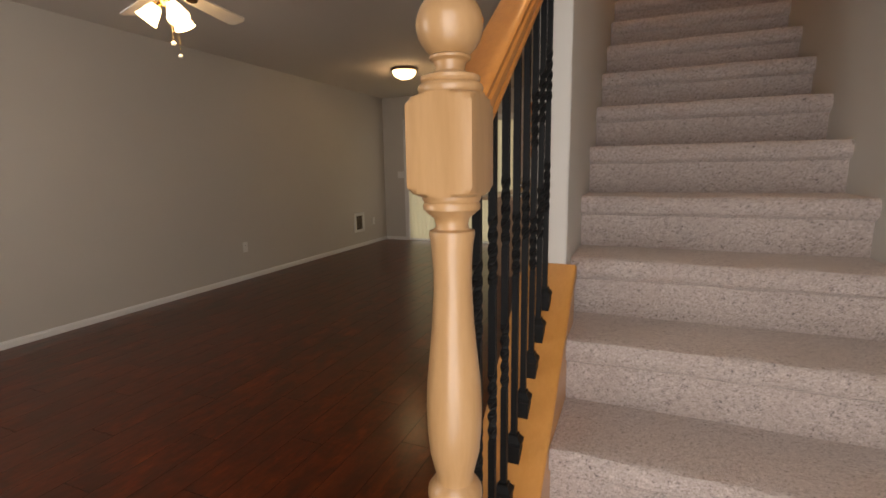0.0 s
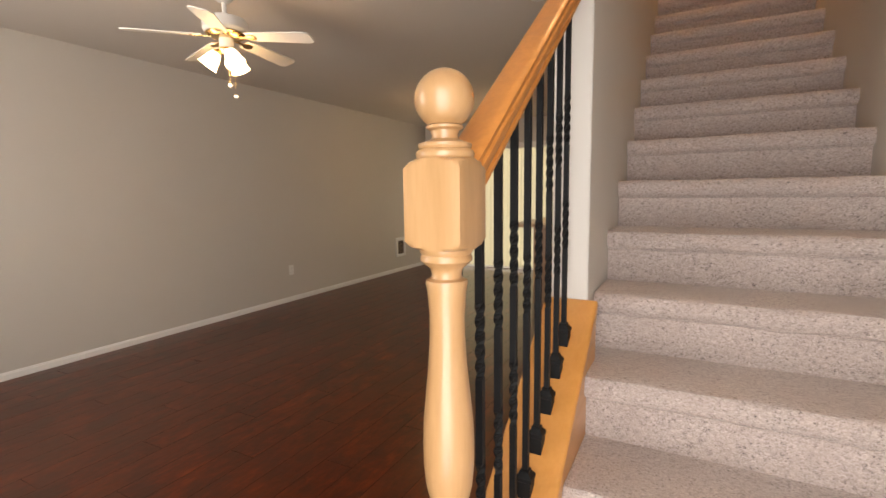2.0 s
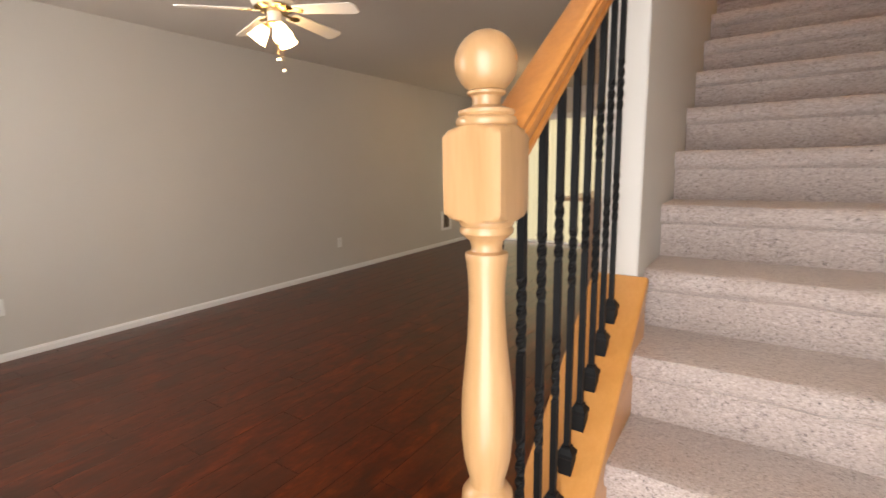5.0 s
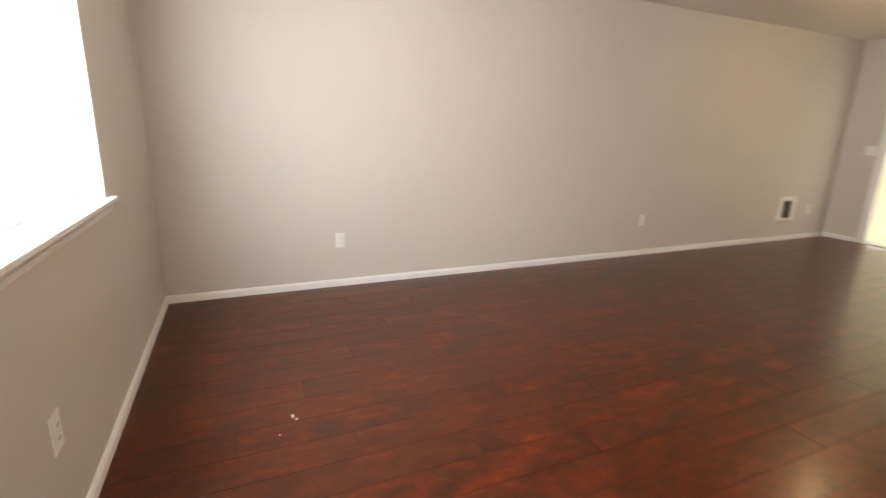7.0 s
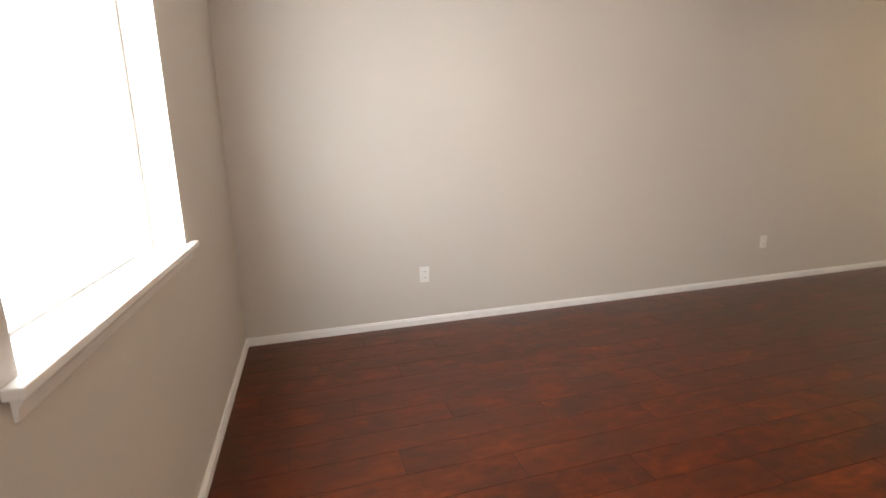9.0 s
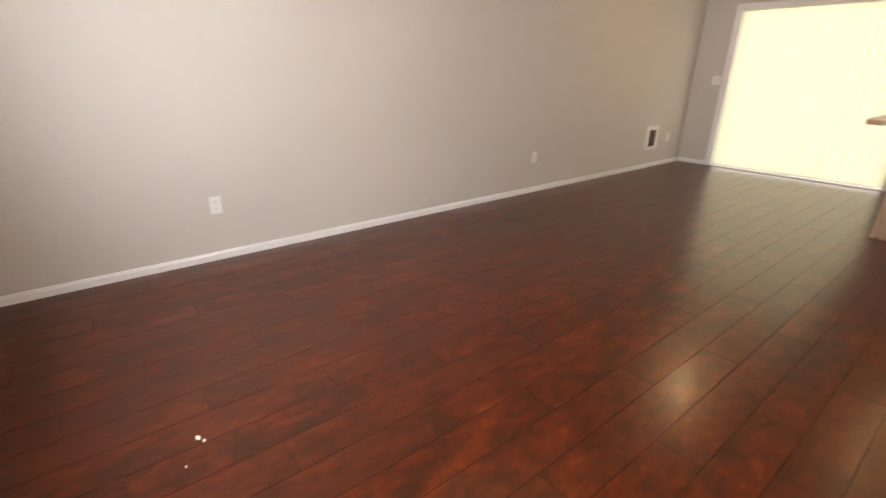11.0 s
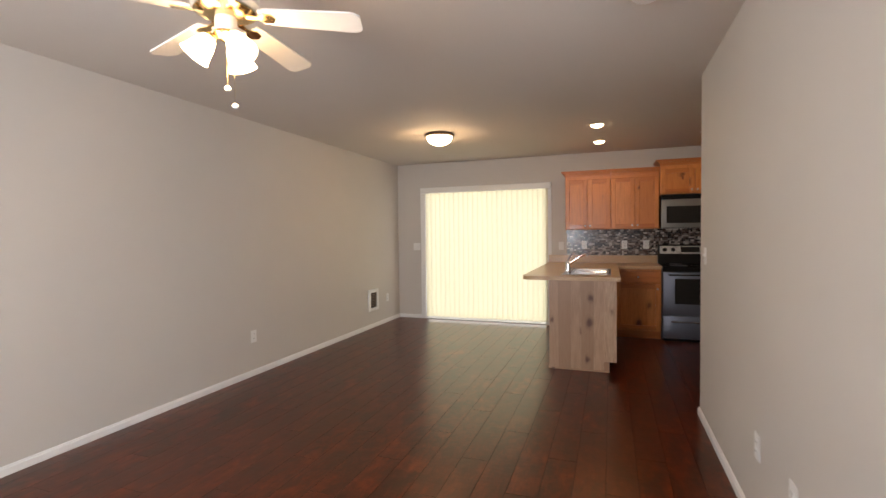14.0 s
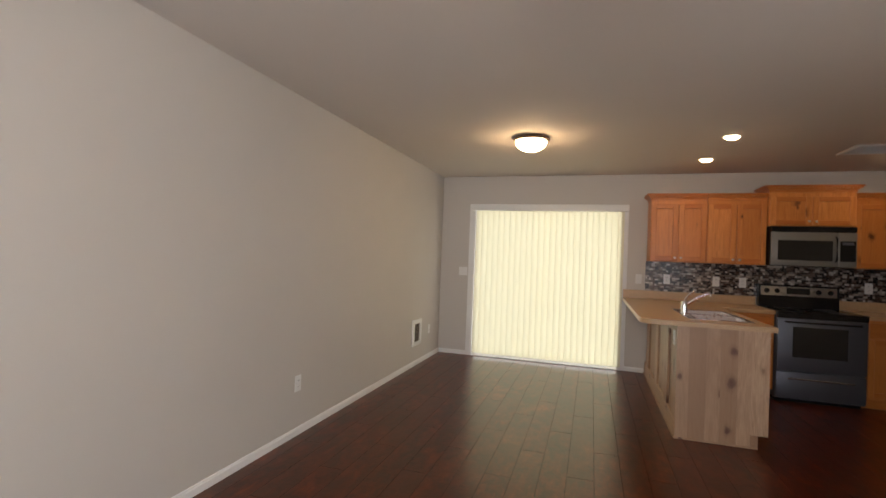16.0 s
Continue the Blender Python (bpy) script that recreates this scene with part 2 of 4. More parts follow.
_m = Mat("vinyl_vane", 0.5)
_v = _m.coords((1, 1, 0.05))
_tint = _m.mix(_m.noise(_v, 40, 3), (0.82, 0.79, 0.68), (0.86, 0.83, 0.73))
_m.color(_tint)
_tr = _m.node("ShaderNodeBsdfTranslucent")
_m.link(_m.mix(1.0, _tint, (0.97, 0.95, 0.74), "MULTIPLY"), _tr.inputs["Color"])
_mx = _m.node("ShaderNodeMixShader")
_mx.inputs[0].default_value = 0.5
_m.link(_m.b.outputs[0], _mx.inputs[1])
_m.link(_tr.outputs[0], _mx.inputs[2])
_m.link(_mx.outputs[0], _m.nt.nodes["Material Output"].inputs["Surface"])
VANE = _m.m

_m = Mat("window_glass", 0.02)
_m.color((1, 1, 1))
_m.b.inputs["Transmission Weight"].default_value = 1.0
_m.b.inputs["IOR"].default_value = 1.45
GLASS = _m.m
GROUND = plain("dry_lawn", (0.16, 0.15, 0.08), 0.9, 0, 0.5, 3)


# ---- mesh helpers ----
def part(name, bm, material, parent=None, label="", smooth=False):
    """Links a bmesh as one mesh object under a thing or a part."""
    bmesh.ops.recalc_face_normals(bm, faces=bm.faces)
    me = bpy.data.meshes.new(name)
    bm.to_mesh(me)
    bm.free()
    me.materials.append(material)
    if smooth:
        me.polygons.foreach_set("use_smooth", [True] * len(me.polygons))
        me.set_sharp_from_angle(angle=radians(40))
    ob = new(name, me)
    if parent:
        ob.parent = parent
    if label:
        ob["label"] = label
    return ob


def thing(name, label, category, at=(0, 0, 0), turn=0.0, group=""):
    ob = new(name)
    ob.empty_display_size = 0.1
    ob.location, ob.rotation_euler = at, (0, 0, radians(turn))
    return tagged(ob, label, category, group)


def bx(bm, x0, x1, y0, y1, z0, z1, b=0.0, seg=1):
    """A box, with its edges rounded by b."""
    vs = bmesh.ops.create_cube(bm, size=1)["verts"]
    for v in vs:
        v.co = ((x0 + x1) / 2 + v.co.x * (x1 - x0), (y0 + y1) / 2 + v.co.y * (y1 - y0), (z0 + z1) / 2 + v.co.z * (z1 - z0))
    if b:
        es = list({e for v in vs for e in v.link_edges})
        bmesh.ops.bevel(bm, geom=es, offset=b, segments=seg, affect="EDGES", profile=0.5)
    return bm


def box(*a, **k):
    return bx(bmesh.new(), *a, **k)


def prism(bm, outline, axis, lo, hi):
    """A flat outline pushed along an axis; outline points are the other two axes in order."""
    place = {"x": lambda p, d: (d, p[0], p[1]), "y": lambda p, d: (p[0], d, p[1]), "z": lambda p, d: (p[0], p[1], d)}[axis]
    a, b = ([bm.verts.new(place(p, d)) for p in outline] for d in (lo, hi))
    bm.faces.new(a)
    bm.faces.new(b[::-1])
    for i in range(len(a)):
        bm.faces.new((a[i], a[i - 1], b[i - 1], b[i]))
    return bm


def lathe(bm, profile, seg=24, m=None):
    """Profile points (radius, z) turned round the z axis, placed by the matrix m."""
    m = m or Matrix()
    rings = []
    for r, z in profile:
        if r < 1e-5:
            rings.append([bm.verts.new(m @ Vector((0, 0, z)))])
        else:
            rings.append([bm.verts.new(m @ Vector((r * math.cos(a), r * math.sin(a), z))) for a in (2 * math.pi * i / seg for i in range(seg))])
    for a, b in zip(rings, rings[1:]):
        for i in range(seg):
            f = (a[i % len(a)], a[(i + 1) % len(a)], b[(i + 1) % len(b)], b[i % len(b)])
            bm.faces.new(list(dict.fromkeys(f)))
    for ring in (rings[0], rings[-1]):
        if len(ring) > 1:
            bm.faces.new(ring)
    return bm


def tube(bm, pts, r, seg=10):
    """A round bar along points."""
    pts = [Vector(p) for p in pts]
    rings = []
    for i, p in enumerate(pts):
        d = (pts[min(i + 1, len(pts) - 1)] - pts[max(i - 1, 0)]).normalized()
        q = d.to_track_quat("Z", "Y")
        rings.append([bm.verts.new(p + q @ Vector((r * math.cos(a), r * math.sin(a), 0))) for a in (2 * math.pi * k / seg for k in range(seg))])
    for a, b in zip(rings, rings[1:]):
        for k in range(seg):
            bm.faces.new((a[k], a[(k + 1) % seg], b[(k + 1) % seg], b[k]))
    bm.faces.new(rings[0])
    bm.faces.new(rings[-1])
    return bm


def structure(name, bm, material, label=""):
    return tagged(part(name, bm, material), label, "", "", "structure")


# ---- large structure ----
XW, YS, YN, XK = -3.88, 0.11, 7.81, 4.4
XS, XI, XE = -0.04, 0.075, 0.945
Y1, Y2 = 1.93, 4.72
H, H2 = 2.44, 5.2

# self-lit sheet that stands in for the overexposed daylight outside
_m = Mat("glowing_backdrop", 1.0)
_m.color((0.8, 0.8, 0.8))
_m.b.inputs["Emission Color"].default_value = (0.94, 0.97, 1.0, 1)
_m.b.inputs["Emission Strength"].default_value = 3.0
structure("backdrop", box(-30, 8, -1.65, -1.6, -0.14, 6.5), _m.m, "glowing backdrop standing in for washed-out daylight outside the window")
structure("ground", box(-60, 60, -60, 60, -0.4, -0.14), GROUND, "dry lawn round the house")
structure("wall_west", box(XW - 0.15, XW, YS - 0.15, YN + 0.15, 0, H), WALL, "greige painted drywall with light orange-peel texture")

WX0, WX1, WZ0, WZ1 = -2.66, -1.54, 0.902, 2.06
bm = bmesh.new()
for a in ((XW, WX0, 0, H), (WX1, 0.02, 0, H), (WX0, WX1, 0, WZ0), (WX0, WX1, WZ1, H), (0.02, 0.94, 2.05, H), (0.94, 1.06, 0, H)):
    bx(bm, a[0], a[1], YS - 0.15, YS, a[2], a[3])
structure("wall_south", bm, WALL, "greige painted wall with a window and the entrance doorway")

DX0, DX1, DZ = -3.40, -1.535, 1.985
bm = bmesh.new()
for a in ((XW, DX0, 0, H), (DX1, XK, 0, H), (DX0, DX1, DZ, H)):
    bx(bm, a[0], a[1], YN, YN + 0.15, a[2], a[3])
structure("wall_north", bm, WALL, "greige painted wall with a patio door opening")

bm = bmesh.new()
bx(bm, XS, XI, Y1, Y2, 0, H2, 0.006, 2)
bx(bm, XS, XI, 1.43, Y1 - 0.002, H, H2)
structure("wall_stair_west", bm, WALL, "greige painted wall between living room and stairs")
structure("wall_stair_east", box(XE, XE + 0.11, YS, 6.2, 0, H2), WALL, "greige painted wall along the stairs")
structure("wall_kitchen_south", box(XI, XE, Y2 - 0.12, Y2, 0, H), WALL, "painted wall closing the stairs off from the kitchen")
structure("wall_kitchen_south_east", box(XE + 0.11, XK, Y2 - 0.12, Y2, 0, H), WALL, "painted kitchen wall")
structure("wall_kitchen_east", box(XK, XK + 0.12, Y2 - 0.12, YN + 0.15, 0, H), WALL, "painted kitchen wall")
bm = bmesh.new()
bx(bm, XI, XE, 1.43, 1.55, H + 0.16, H2)
bx(bm, XS, XE, 6.2, 6.32, H + 0.16, H2)
bx(bm, XS, XI, Y2, 6.2, H + 0.16, H2)
structure("wall_upper", bm, WALL, "painted walls of the upper landing")
structure("ceiling_upper", box(XS, XE + 0.11, 1.43, 6.32, H2, H2 + 0.1), CEIL, "painted ceiling over the stairs")
bm = bmesh.new()
bx(bm, XW, XS, YS, YN, H, H + 0.16)
bx(bm, XS, XK, Y2, YN, H, H + 0.16)
bx(bm, XS, XE, YS, 1.43, H, H + 0.16)
structure("ceiling", bm, CEIL, "greige ceiling with a soft texture")

# knee wall under the sloping cap
CAP0, SLOPE = 0.938 - 0.74 * Y1, 0.74


def cap_z(y):
    return CAP0 + SLOPE * y


structure("wall_knee", prism(bmesh.new(), [(1.063, 0), (Y1, 0), (Y1, cap_z(Y1) - 0.042), (1.063, cap_z(1.063) - 0.042)], "x", XS, 0.088), WALL, "low sloping painted wall below the stair railing")


def baseboard(bm, axis, at, side, lo, hi, top=0.056, thick=0.013):
    """A skirting with an eased top; side is the way that its face looks."""
    s = side
    prof = [(at, 0.0), (at + s * thick, 0.0), (at + s * thick, top * 0.72), (at + s * thick * 0.72, top * 0.8), (at + s * thick * 0.6, top * 0.95), (at + s * thick * 0.3, top), (at, top)]
    prism(bm, prof, axis, lo, hi)


bm = bmesh.new()
baseboard(bm, "y", XW, 1, YS + 0.001, YN - 0.001)
structure("baseboard", bm, WHITE, "white painted baseboard along the long wall")
for axis, at, side, lo, hi in (("x", YS, 1, XW + 0.014, 0.02), ("x", YN, -1, XW + 0.014, DX0 - 0.085), ("x", YN, -1, DX1 + 0.085, -1.225), ("y", XS, -1, 1.063, Y2 + 0.013), ("x", Y2, 1, XS, XK)):
    bm = bmesh.new()
    baseboard(bm, axis, at, side, lo, hi)
    structure("baseboard", bm, WHITE, "white painted baseboard")

# ---- window in the south wall ----
win = tagged(new("window_1"), "white vinyl window with a projecting painted sill", "window", "", "structure")
YF = YS - 0.10
bm = bmesh.new()
for a in ((WX0, WX0 + 0.028, WZ0 + 0.02, WZ1), (WX1 - 0.028, WX1, WZ0 + 0.02, WZ1), (WX0 + 0.028, WX1 - 0.028, WZ0 + 0.02, WZ0 + 0.048), (WX0 + 0.028, WX1 - 0.028, WZ1 - 0.028, WZ1)):
    bx(bm, a[0], a[1], YF - 0.022, YF - 0.012, a[2], a[3], 0.002)
part("window_frame", bm, PLASTIC, win)
pane = part("pane", box(WX0 + 0.004, WX1 - 0.004, YF - 0.028, YF - 0.024, WZ0 + 0.022, WZ1 - 0.004), GLASS, win, "clear glass pane")
pane.visible_shadow = False
part("sill_track", box(WX0 + 0.05, WX0 + 0.5, YF + 0.016, YF + 0.021, WZ0 + 0.0176, WZ0 + 0.020), STEEL, win, "grey sash track")
bm = bmesh.new()
bx(bm, WX0 - 0.085, WX1 + 0.055, YS - 0.0, YS + 0.031, WZ0 - 0.004, WZ0 + 0.018, 0.004, 2)
bx(bm, WX0 + 0.001, WX1 - 0.001, YF - 0.05, YS + 0.004, WZ0 + 0.0005, WZ0 + 0.0175)
part("window_sill", bm, WHITE, win)
prof = [(YS, WZ0 - 0.046), (YS + 0.006, WZ0 - 0.046), (YS + 0.009, WZ0 - 0.025), (YS + 0.022, WZ0 - 0.005), (YS, WZ0 - 0.005)]
part("window_apron", prism(bmesh.new(), prof, "x", WX0 - 0.06, WX1 + 0.035), WHITE, win)

# entrance doorway casing, the door itself standing open outside
bm = bmesh.new()
bx(bm, -0.04, 0.018, YS, YS + 0.014, 0, 2.11, 0.003)
bx(bm, 0.018, 0.94, YS, YS + 0.014, 2.052, 2.11, 0.003)
structure("door_1", bm, WHITE, "white casing of the open entrance doorway")

# ---- patio door with vertical blinds ----
door = tagged(new("door_2"), "white sliding glass patio door behind closed blinds", "patio door", "", "structure")
for x0, x1, dy in ((DX0, (DX0 + DX1) / 2 + 0.02, 0.05), ((DX0 + DX1) / 2 - 0.02, DX1, 0.10)):
    bm = bmesh.new()
    for a in ((x0, x0 + 0.04, 0, DZ), (x1 - 0.04, x1, 0, DZ), (x0 + 0.04, x1 - 0.04, 0, 0.08), (x0 + 0.04, x1 - 0.04, DZ - 0.06, DZ)):
        bx(bm, a[0], a[1], YN + dy, YN + dy + 0.035, a[2], a[3], 0.004)
    leaf = part("door_frame", bm, PLASTIC, door)
    g = part("pane", box(x0 + 0.04, x1 - 0.04, YN + dy + 0.015, YN + dy + 0.02, 0.08, DZ - 0.06), GLASS, leaf, "clear glass pane")
    g.visible_shadow = False
part("threshold", box(DX0, DX1, YN - 0.02, YN + 0.15, -0.012, 0.014, 0.003), PLASTIC, door)
bm = bmesh.new()
for a in ((DX0 - 0.085, DX0, 0, DZ), (DX1, DX1 + 0.085, 0, DZ), (DX0 - 0.085, DX1 + 0.085, DZ, DZ + 0.08)):
    bx(bm, a[0], a[1], YN - 0.016, YN, a[2], a[3], 0.003)
part("door_casing", bm, WHITE, door)

blind = thing("vertical_blind", "cream vinyl vertical blind, closed and glowing with daylight", "blind", (0, YN, 0))
part("headrail", box(DX0 - 0.05, DX1 + 0.085, -0.072, -0.0165, DZ - 0.012, DZ + 0.07, 0.004), PLASTIC, blind, "white headrail")
NV = 24
pitch = (DX1 - DX0 - 0.055) / NV
bm = bmesh.new()
half, rows = 0.0383, []
for z in (0.042, DZ - 0.012):
    rows.append([bm.verts.new((half * s, 0.008 * (1 - s * s), z)) for s in (-1, -0.6, -0.2, 0.2, 0.6, 1)])
for a, b, c, d in zip(rows[0], rows[0][1:], rows[1][1:], rows[1]):
    bm.faces.new((a, b, c, d))
vane = part("vane", bm, VANE, blind, "cream vane", True)
solid = vane.data
for i in range(NV + 1):
    v = vane if i == 0 else new("vane", solid)
    v.parent = blind
    v["label"] = "cream vane"
    v.matrix_basis = pose(DX0 + 0.015 + pitch * (i + 0.5), -0.032, 0, 0, 0, 9 + random.uniform(-2, 2))

# ---- stairs ----
RISE, RUN, YK5 = 0.187, 0.2525, 2.02
stairs = thing("staircase", "straight staircase covered in speckled beige carpet", "staircase")


def step_mesh(k, x0, x1, depth):
    """One carpeted step with a soft rounded nosing."""
    y, z, zb = YK5 + RUN * (k - 5), RISE * k, RISE * (k - 1) - 0.004
    prof = [(y + 0.030, zb), (y + 0.030, z - 0.072), (y + 0.021, z - 0.068), (y + 0.006, z - 0.058), (y, z - 0.038), (y + 0.003, z - 0.018), (y + 0.013, z - 0.004), (y + 0.030, z), (y + 0.09, z - 0.002), (y + depth + 0.03, z), (y + depth + 0.03, zb)]
    bm, n, rings = bmesh.new(), 36, []
    for i in range(n + 1):
        x = x0 + (x1 - x0) * i / n
        ring = []
        for j, (py, pz) in enumerate(prof):
            w = noise.noise((x * 9, py * 9, pz * 9 + k)) * 0.004 + noise.noise((x * 40, py * 40, pz * 40)) * 0.0015
            soft = 1.0 if 1 <= j <= 8 else 0.0
            ring.append(bm.verts.new((x, py + w * soft, pz + w * 0.8 * soft)))
        rings.append(ring)
    for a, b in zip(rings, rings[1:]):
        for j in range(len(prof)):
            bm.faces.new((a[j - 1], a[j], b[j], b[j - 1]))
    bm.faces.new(rings[0])
    bm.faces.new(rings[-1])
    return bm


for k in range(1, 15):
    part("step", step_mesh(k, 0.102 if k <= 3 else XI + 0.001, XE, RUN), CARPET, stairs, "carpeted step", True)
part("landing", step_mesh(15, XI, XE, 0.7), CARPET, stairs, "carpeted upper landing", True)
bm = bmesh.new()
bx(bm, -0.058, 0.108, 0, Y1 - 1.063 - 0.001, -0.042, 0, 0.009, 3)
for v in bm.verts:
    v.co = (v.co.x, v.co.y + 1.063, v.co.z + cap_z(v.co.y + 1.063))
part("stringer_cap", bm, CAPWOOD, stairs, "orange-stained wooden cap", True)
part("skirt_board", prism(bmesh.new(), [(1.063, 0.0), (Y1 - 0.001, 0.35), (Y1 - 0.001, cap_z(Y1) - 0.043), (1.063, cap_z(1.063) - 0.043)], "x", 0.0885, 0.1015), CAPWOOD, stairs)

# ---- railing ----
railing = thing("stair_railing", "maple newel post, orange wooden handrail and black iron balusters", "railing", (0.055, 1.02, 0))
DROP = -0.005
NS = 0.041
bm = bmesh.new()
bx(bm, -NS, NS, -NS, NS, 0, 0.745, 0.004, 2)
lathe(bm, [(0.034, 0.744), (0.037, 0.752), (0.030, 0.764), (0.027, 0.770), (0.034, 0.778), (0.0375, 0.789), (0.037, 0.800), (0.031, 0.809), (0.0255, 0.814), (0.0255, 0.822), (0.029, 0.836), (0.0335, 0.855), (0.0365, 0.888), (0.037, 0.92), (0.0355, 0.955), (0.0315, 0.995), (0.0275, 1.035), (0.0248, 1.08), (0.0248, 1.11), (0.027, 1.14), (0.0292, 1.152), (0.0285, 1.156), (0.0215, 1.159), (0.0205, 1.164), (0.0225, 1.172), (0.030, 1.178), (0.0355, 1.183), (0.036, 1.188), (0.034, 1.192), (0.0365, 1.195), (0.037, 1.2)], 32)
# the square block with its shoulders turned round
blk = bmesh.new()
n = 12
levels = [(1.1995, 0.0), (1.2035, 0.55), (1.211, 1.0), (1.306, 1.0), (1.3145, 0.55), (1.319, 0.0)]
rings = []
for z, f in levels:
    ring = []
    for i in range(4 * n):
        side, s = divmod(i, n)
        u = -1 + 2 * s / n
        x, y = [(u, -1), (1, u), (-u, 1), (-1, -u)][side]
        r = math.hypot(x, y)
        limit = 1.5 if f == 1.0 else (1.22 if f > 0 else 1.0)
        q = min(1.0, limit / r)
        ring.append(blk.verts.new((x * q * NS, y * q * NS, z)))
    rings.append(ring)
for a, b in zip(rings, rings[1:]):
    for i in range(4 * n):
        blk.faces.new((a[i - 1], a[i], b[i], b[i - 1]))
blk.faces.new(rings[0])
blk.faces.new(rings[-1])
lathe(bm, [(0.037, 1.3185), (0.0385, 1.321), (0.0395, 1.326), (0.0375, 1.330), (0.034, 1.332), (0.036, 1.335), (0.0355, 1.339), (0.026, 1.342), (0.0185, 1.345), (0.0175, 1.350), (0.0195, 1.356), (0.0245, 1.359), (0.025, 1.362), (0.021, 1.364)] + [(0.0395 * math.sin(a), 1.3965 - 0.0395 * math.cos(a)) for a in (radians(d) for d in range(34, 181, 8))] + [(0, 1.436)], 40)
newel = part("newel_post", bm, MAPLE, railing, "turned newel post of pale lacquered maple", True)
newel.location.z = DROP
part("newel_block", blk, MAPLE, newel, "square maple block", True)
part("ball_plug", lathe(bmesh.new(), [(0.0, 0.0), (0.0035, 0.0), (0.0035, 0.001), (0, 0.0012)], 12, Matrix.Translation((0.0385, 0.005, 1.399)) @ pose(0, 0, 0, 90, 0, 97)), ALDER, newel, "dark wooden plug")

# handrail: profile across, pushed along its slope
half_prof = [(0.024, -0.112), (0.024, -0.104), (0.0195, -0.099), (0.0195, -0.094), (0.027, -0.088), (0.0295, -0.080), (0.0295, -0.068), (0.026, -0.064), (0.026, -0.061), (0.0285, -0.057), (0.0285, -0.051), (0.024, -0.046), (0.012, -0.043)]
prof = half_prof + [(-x, z) for x, z in reversed(half_prof)]
RS = 0.75


def rail_z(y):
    return 1.434 + RS * (y - 1.159)


bm = bmesh.new()
a, b = ([bm.verts.new((p[0], y - 1.02, rail_z(y) + p[1])) for p in prof] for y in (1.058, Y1 - 0.001))
bm.faces.new(a)
bm.faces.new(b[::-1])
for i in range(len(prof)):
    bm.faces.new((a[i], a[i - 1], b[i - 1], b[i]))
part("handrail", bm, RAILWOOD, railing, "orange-stained moulded handrail", True)


def baluster_mesh(zones, length):
    """A square iron bar that is twisted between the given heights."""
    bm, h, n = bmesh.new(), 0.0066, 120
    rings = []
    for i in range(n + 1):
        z = length * i / n
        turn = sum(min(1, max(0, (z - a) / (b - a))) * math.pi * 2.5 for a, b in zones)
        ring = []
        for c in range(4):
            ang = turn + math.pi / 4 + c * math.pi / 2
            ring.append(bm.verts.new((h * 1.414 * math.cos(ang), h * 1.414 * math.sin(ang), z)))
        rings.append(ring)
    for a, b in zip(rings, rings[1:]):
        for c in range(4):
            bm.faces.new((a[c - 1], a[c], b[c], b[c - 1]))
    return bm


def shoe_mesh():
    """A square shoe: tapered box, flared collar, sloping cap."""
    bm, rings = bmesh.new(), []
    for h, z in ((0.0150, -0.014), (0.0165, 0.030), (0.0185, 0.033), (0.0185, 0.041), (0.0120, 0.050), (0.0105, 0.052), (0.0105, 0.057), (0.0070, 0.058)):
        rings.append([bm.verts.new((x * h, y * h, z)) for x, y in ((-1, -1), (1, -1), (1, 1), (-1, 1))])
    for a, b in zip(rings, rings[1:]):
        for c in range(4):
            bm.faces.new((a[c - 1], a[c], b[c], b[c - 1]))
    bm.faces.new(rings[0])
    bm.faces.new(rings[-1])
    bmesh.ops.recalc_face_normals(bm, faces=bm.faces)
    return bm


LONG = rail_z(1.5) - 0.111 - cap_z(1.5)
meshes = {}
for kind, zones in (("single", ((0.425, 0.56),)), ("double", ((0.27, 0.41), (0.565, 0.70)))):
    bm = baluster_mesh(zones, LONG + 0.02)
    bmesh.ops.recalc_face_normals(bm, faces=bm.faces)
    me = bpy.data.meshes.new("baluster")
    bm.to_mesh(me)
    me.materials.append(IRON)
    meshes[kind] = me
bm = shoe_mesh()
shoe = bpy.data.meshes.new("shoe")
bm.to_mesh(shoe)
shoe.materials.append(IRON)
for i in range(9):
    y = 1.79 - 0.0872 * i
    ob = new("baluster", meshes["single" if i in (3, 4) else "double"])
    ob.parent, ob.location = railing, (-0.02, y - 1.02, cap_z(y) - 0.001)
    ob["label"] = "black iron baluster with a twist"
    s = new("shoe", shoe)
    s.parent = ob

# handrail on the other wall of the stairs
wall_rail = thing("wall_handrail", "orange-stained round wooden handrail on steel wall brackets", "handrail", (XE - 0.062, 1.785, 1.597))
part("rail", tube(bmesh.new(), [(0, 0, 0), (0, 0.01, 0.0075), (0, 1.5, 1.11), (0, 2.96, 2.1904), (0, 2.97, 2.1978)], 0.021, 20), RAILWOOD, wall_rail, "", True)
for d in (0.40, 1.65, 2.80):
    bz = 0.74 * d
    arm = part("bracket", tube(bmesh.new(), [(0, d, bz - 0.024), (0, d, bz - 0.045), (0.02, d, bz - 0.062), (0.058, d, bz - 0.066)], 0.0065, 10), NICKEL, wall_rail, "steel wall bracket", True)
    part("rosette", lathe(bmesh.new(), [(0.0, 0.006), (0.018, 0.006), (0.024, 0.0), (0, 0)], 20, Matrix.Translation((0.0618, d, bz - 0.066)) @ pose(0, 0, 0, 0, -90, 0)), NICKEL, arm, "", True)

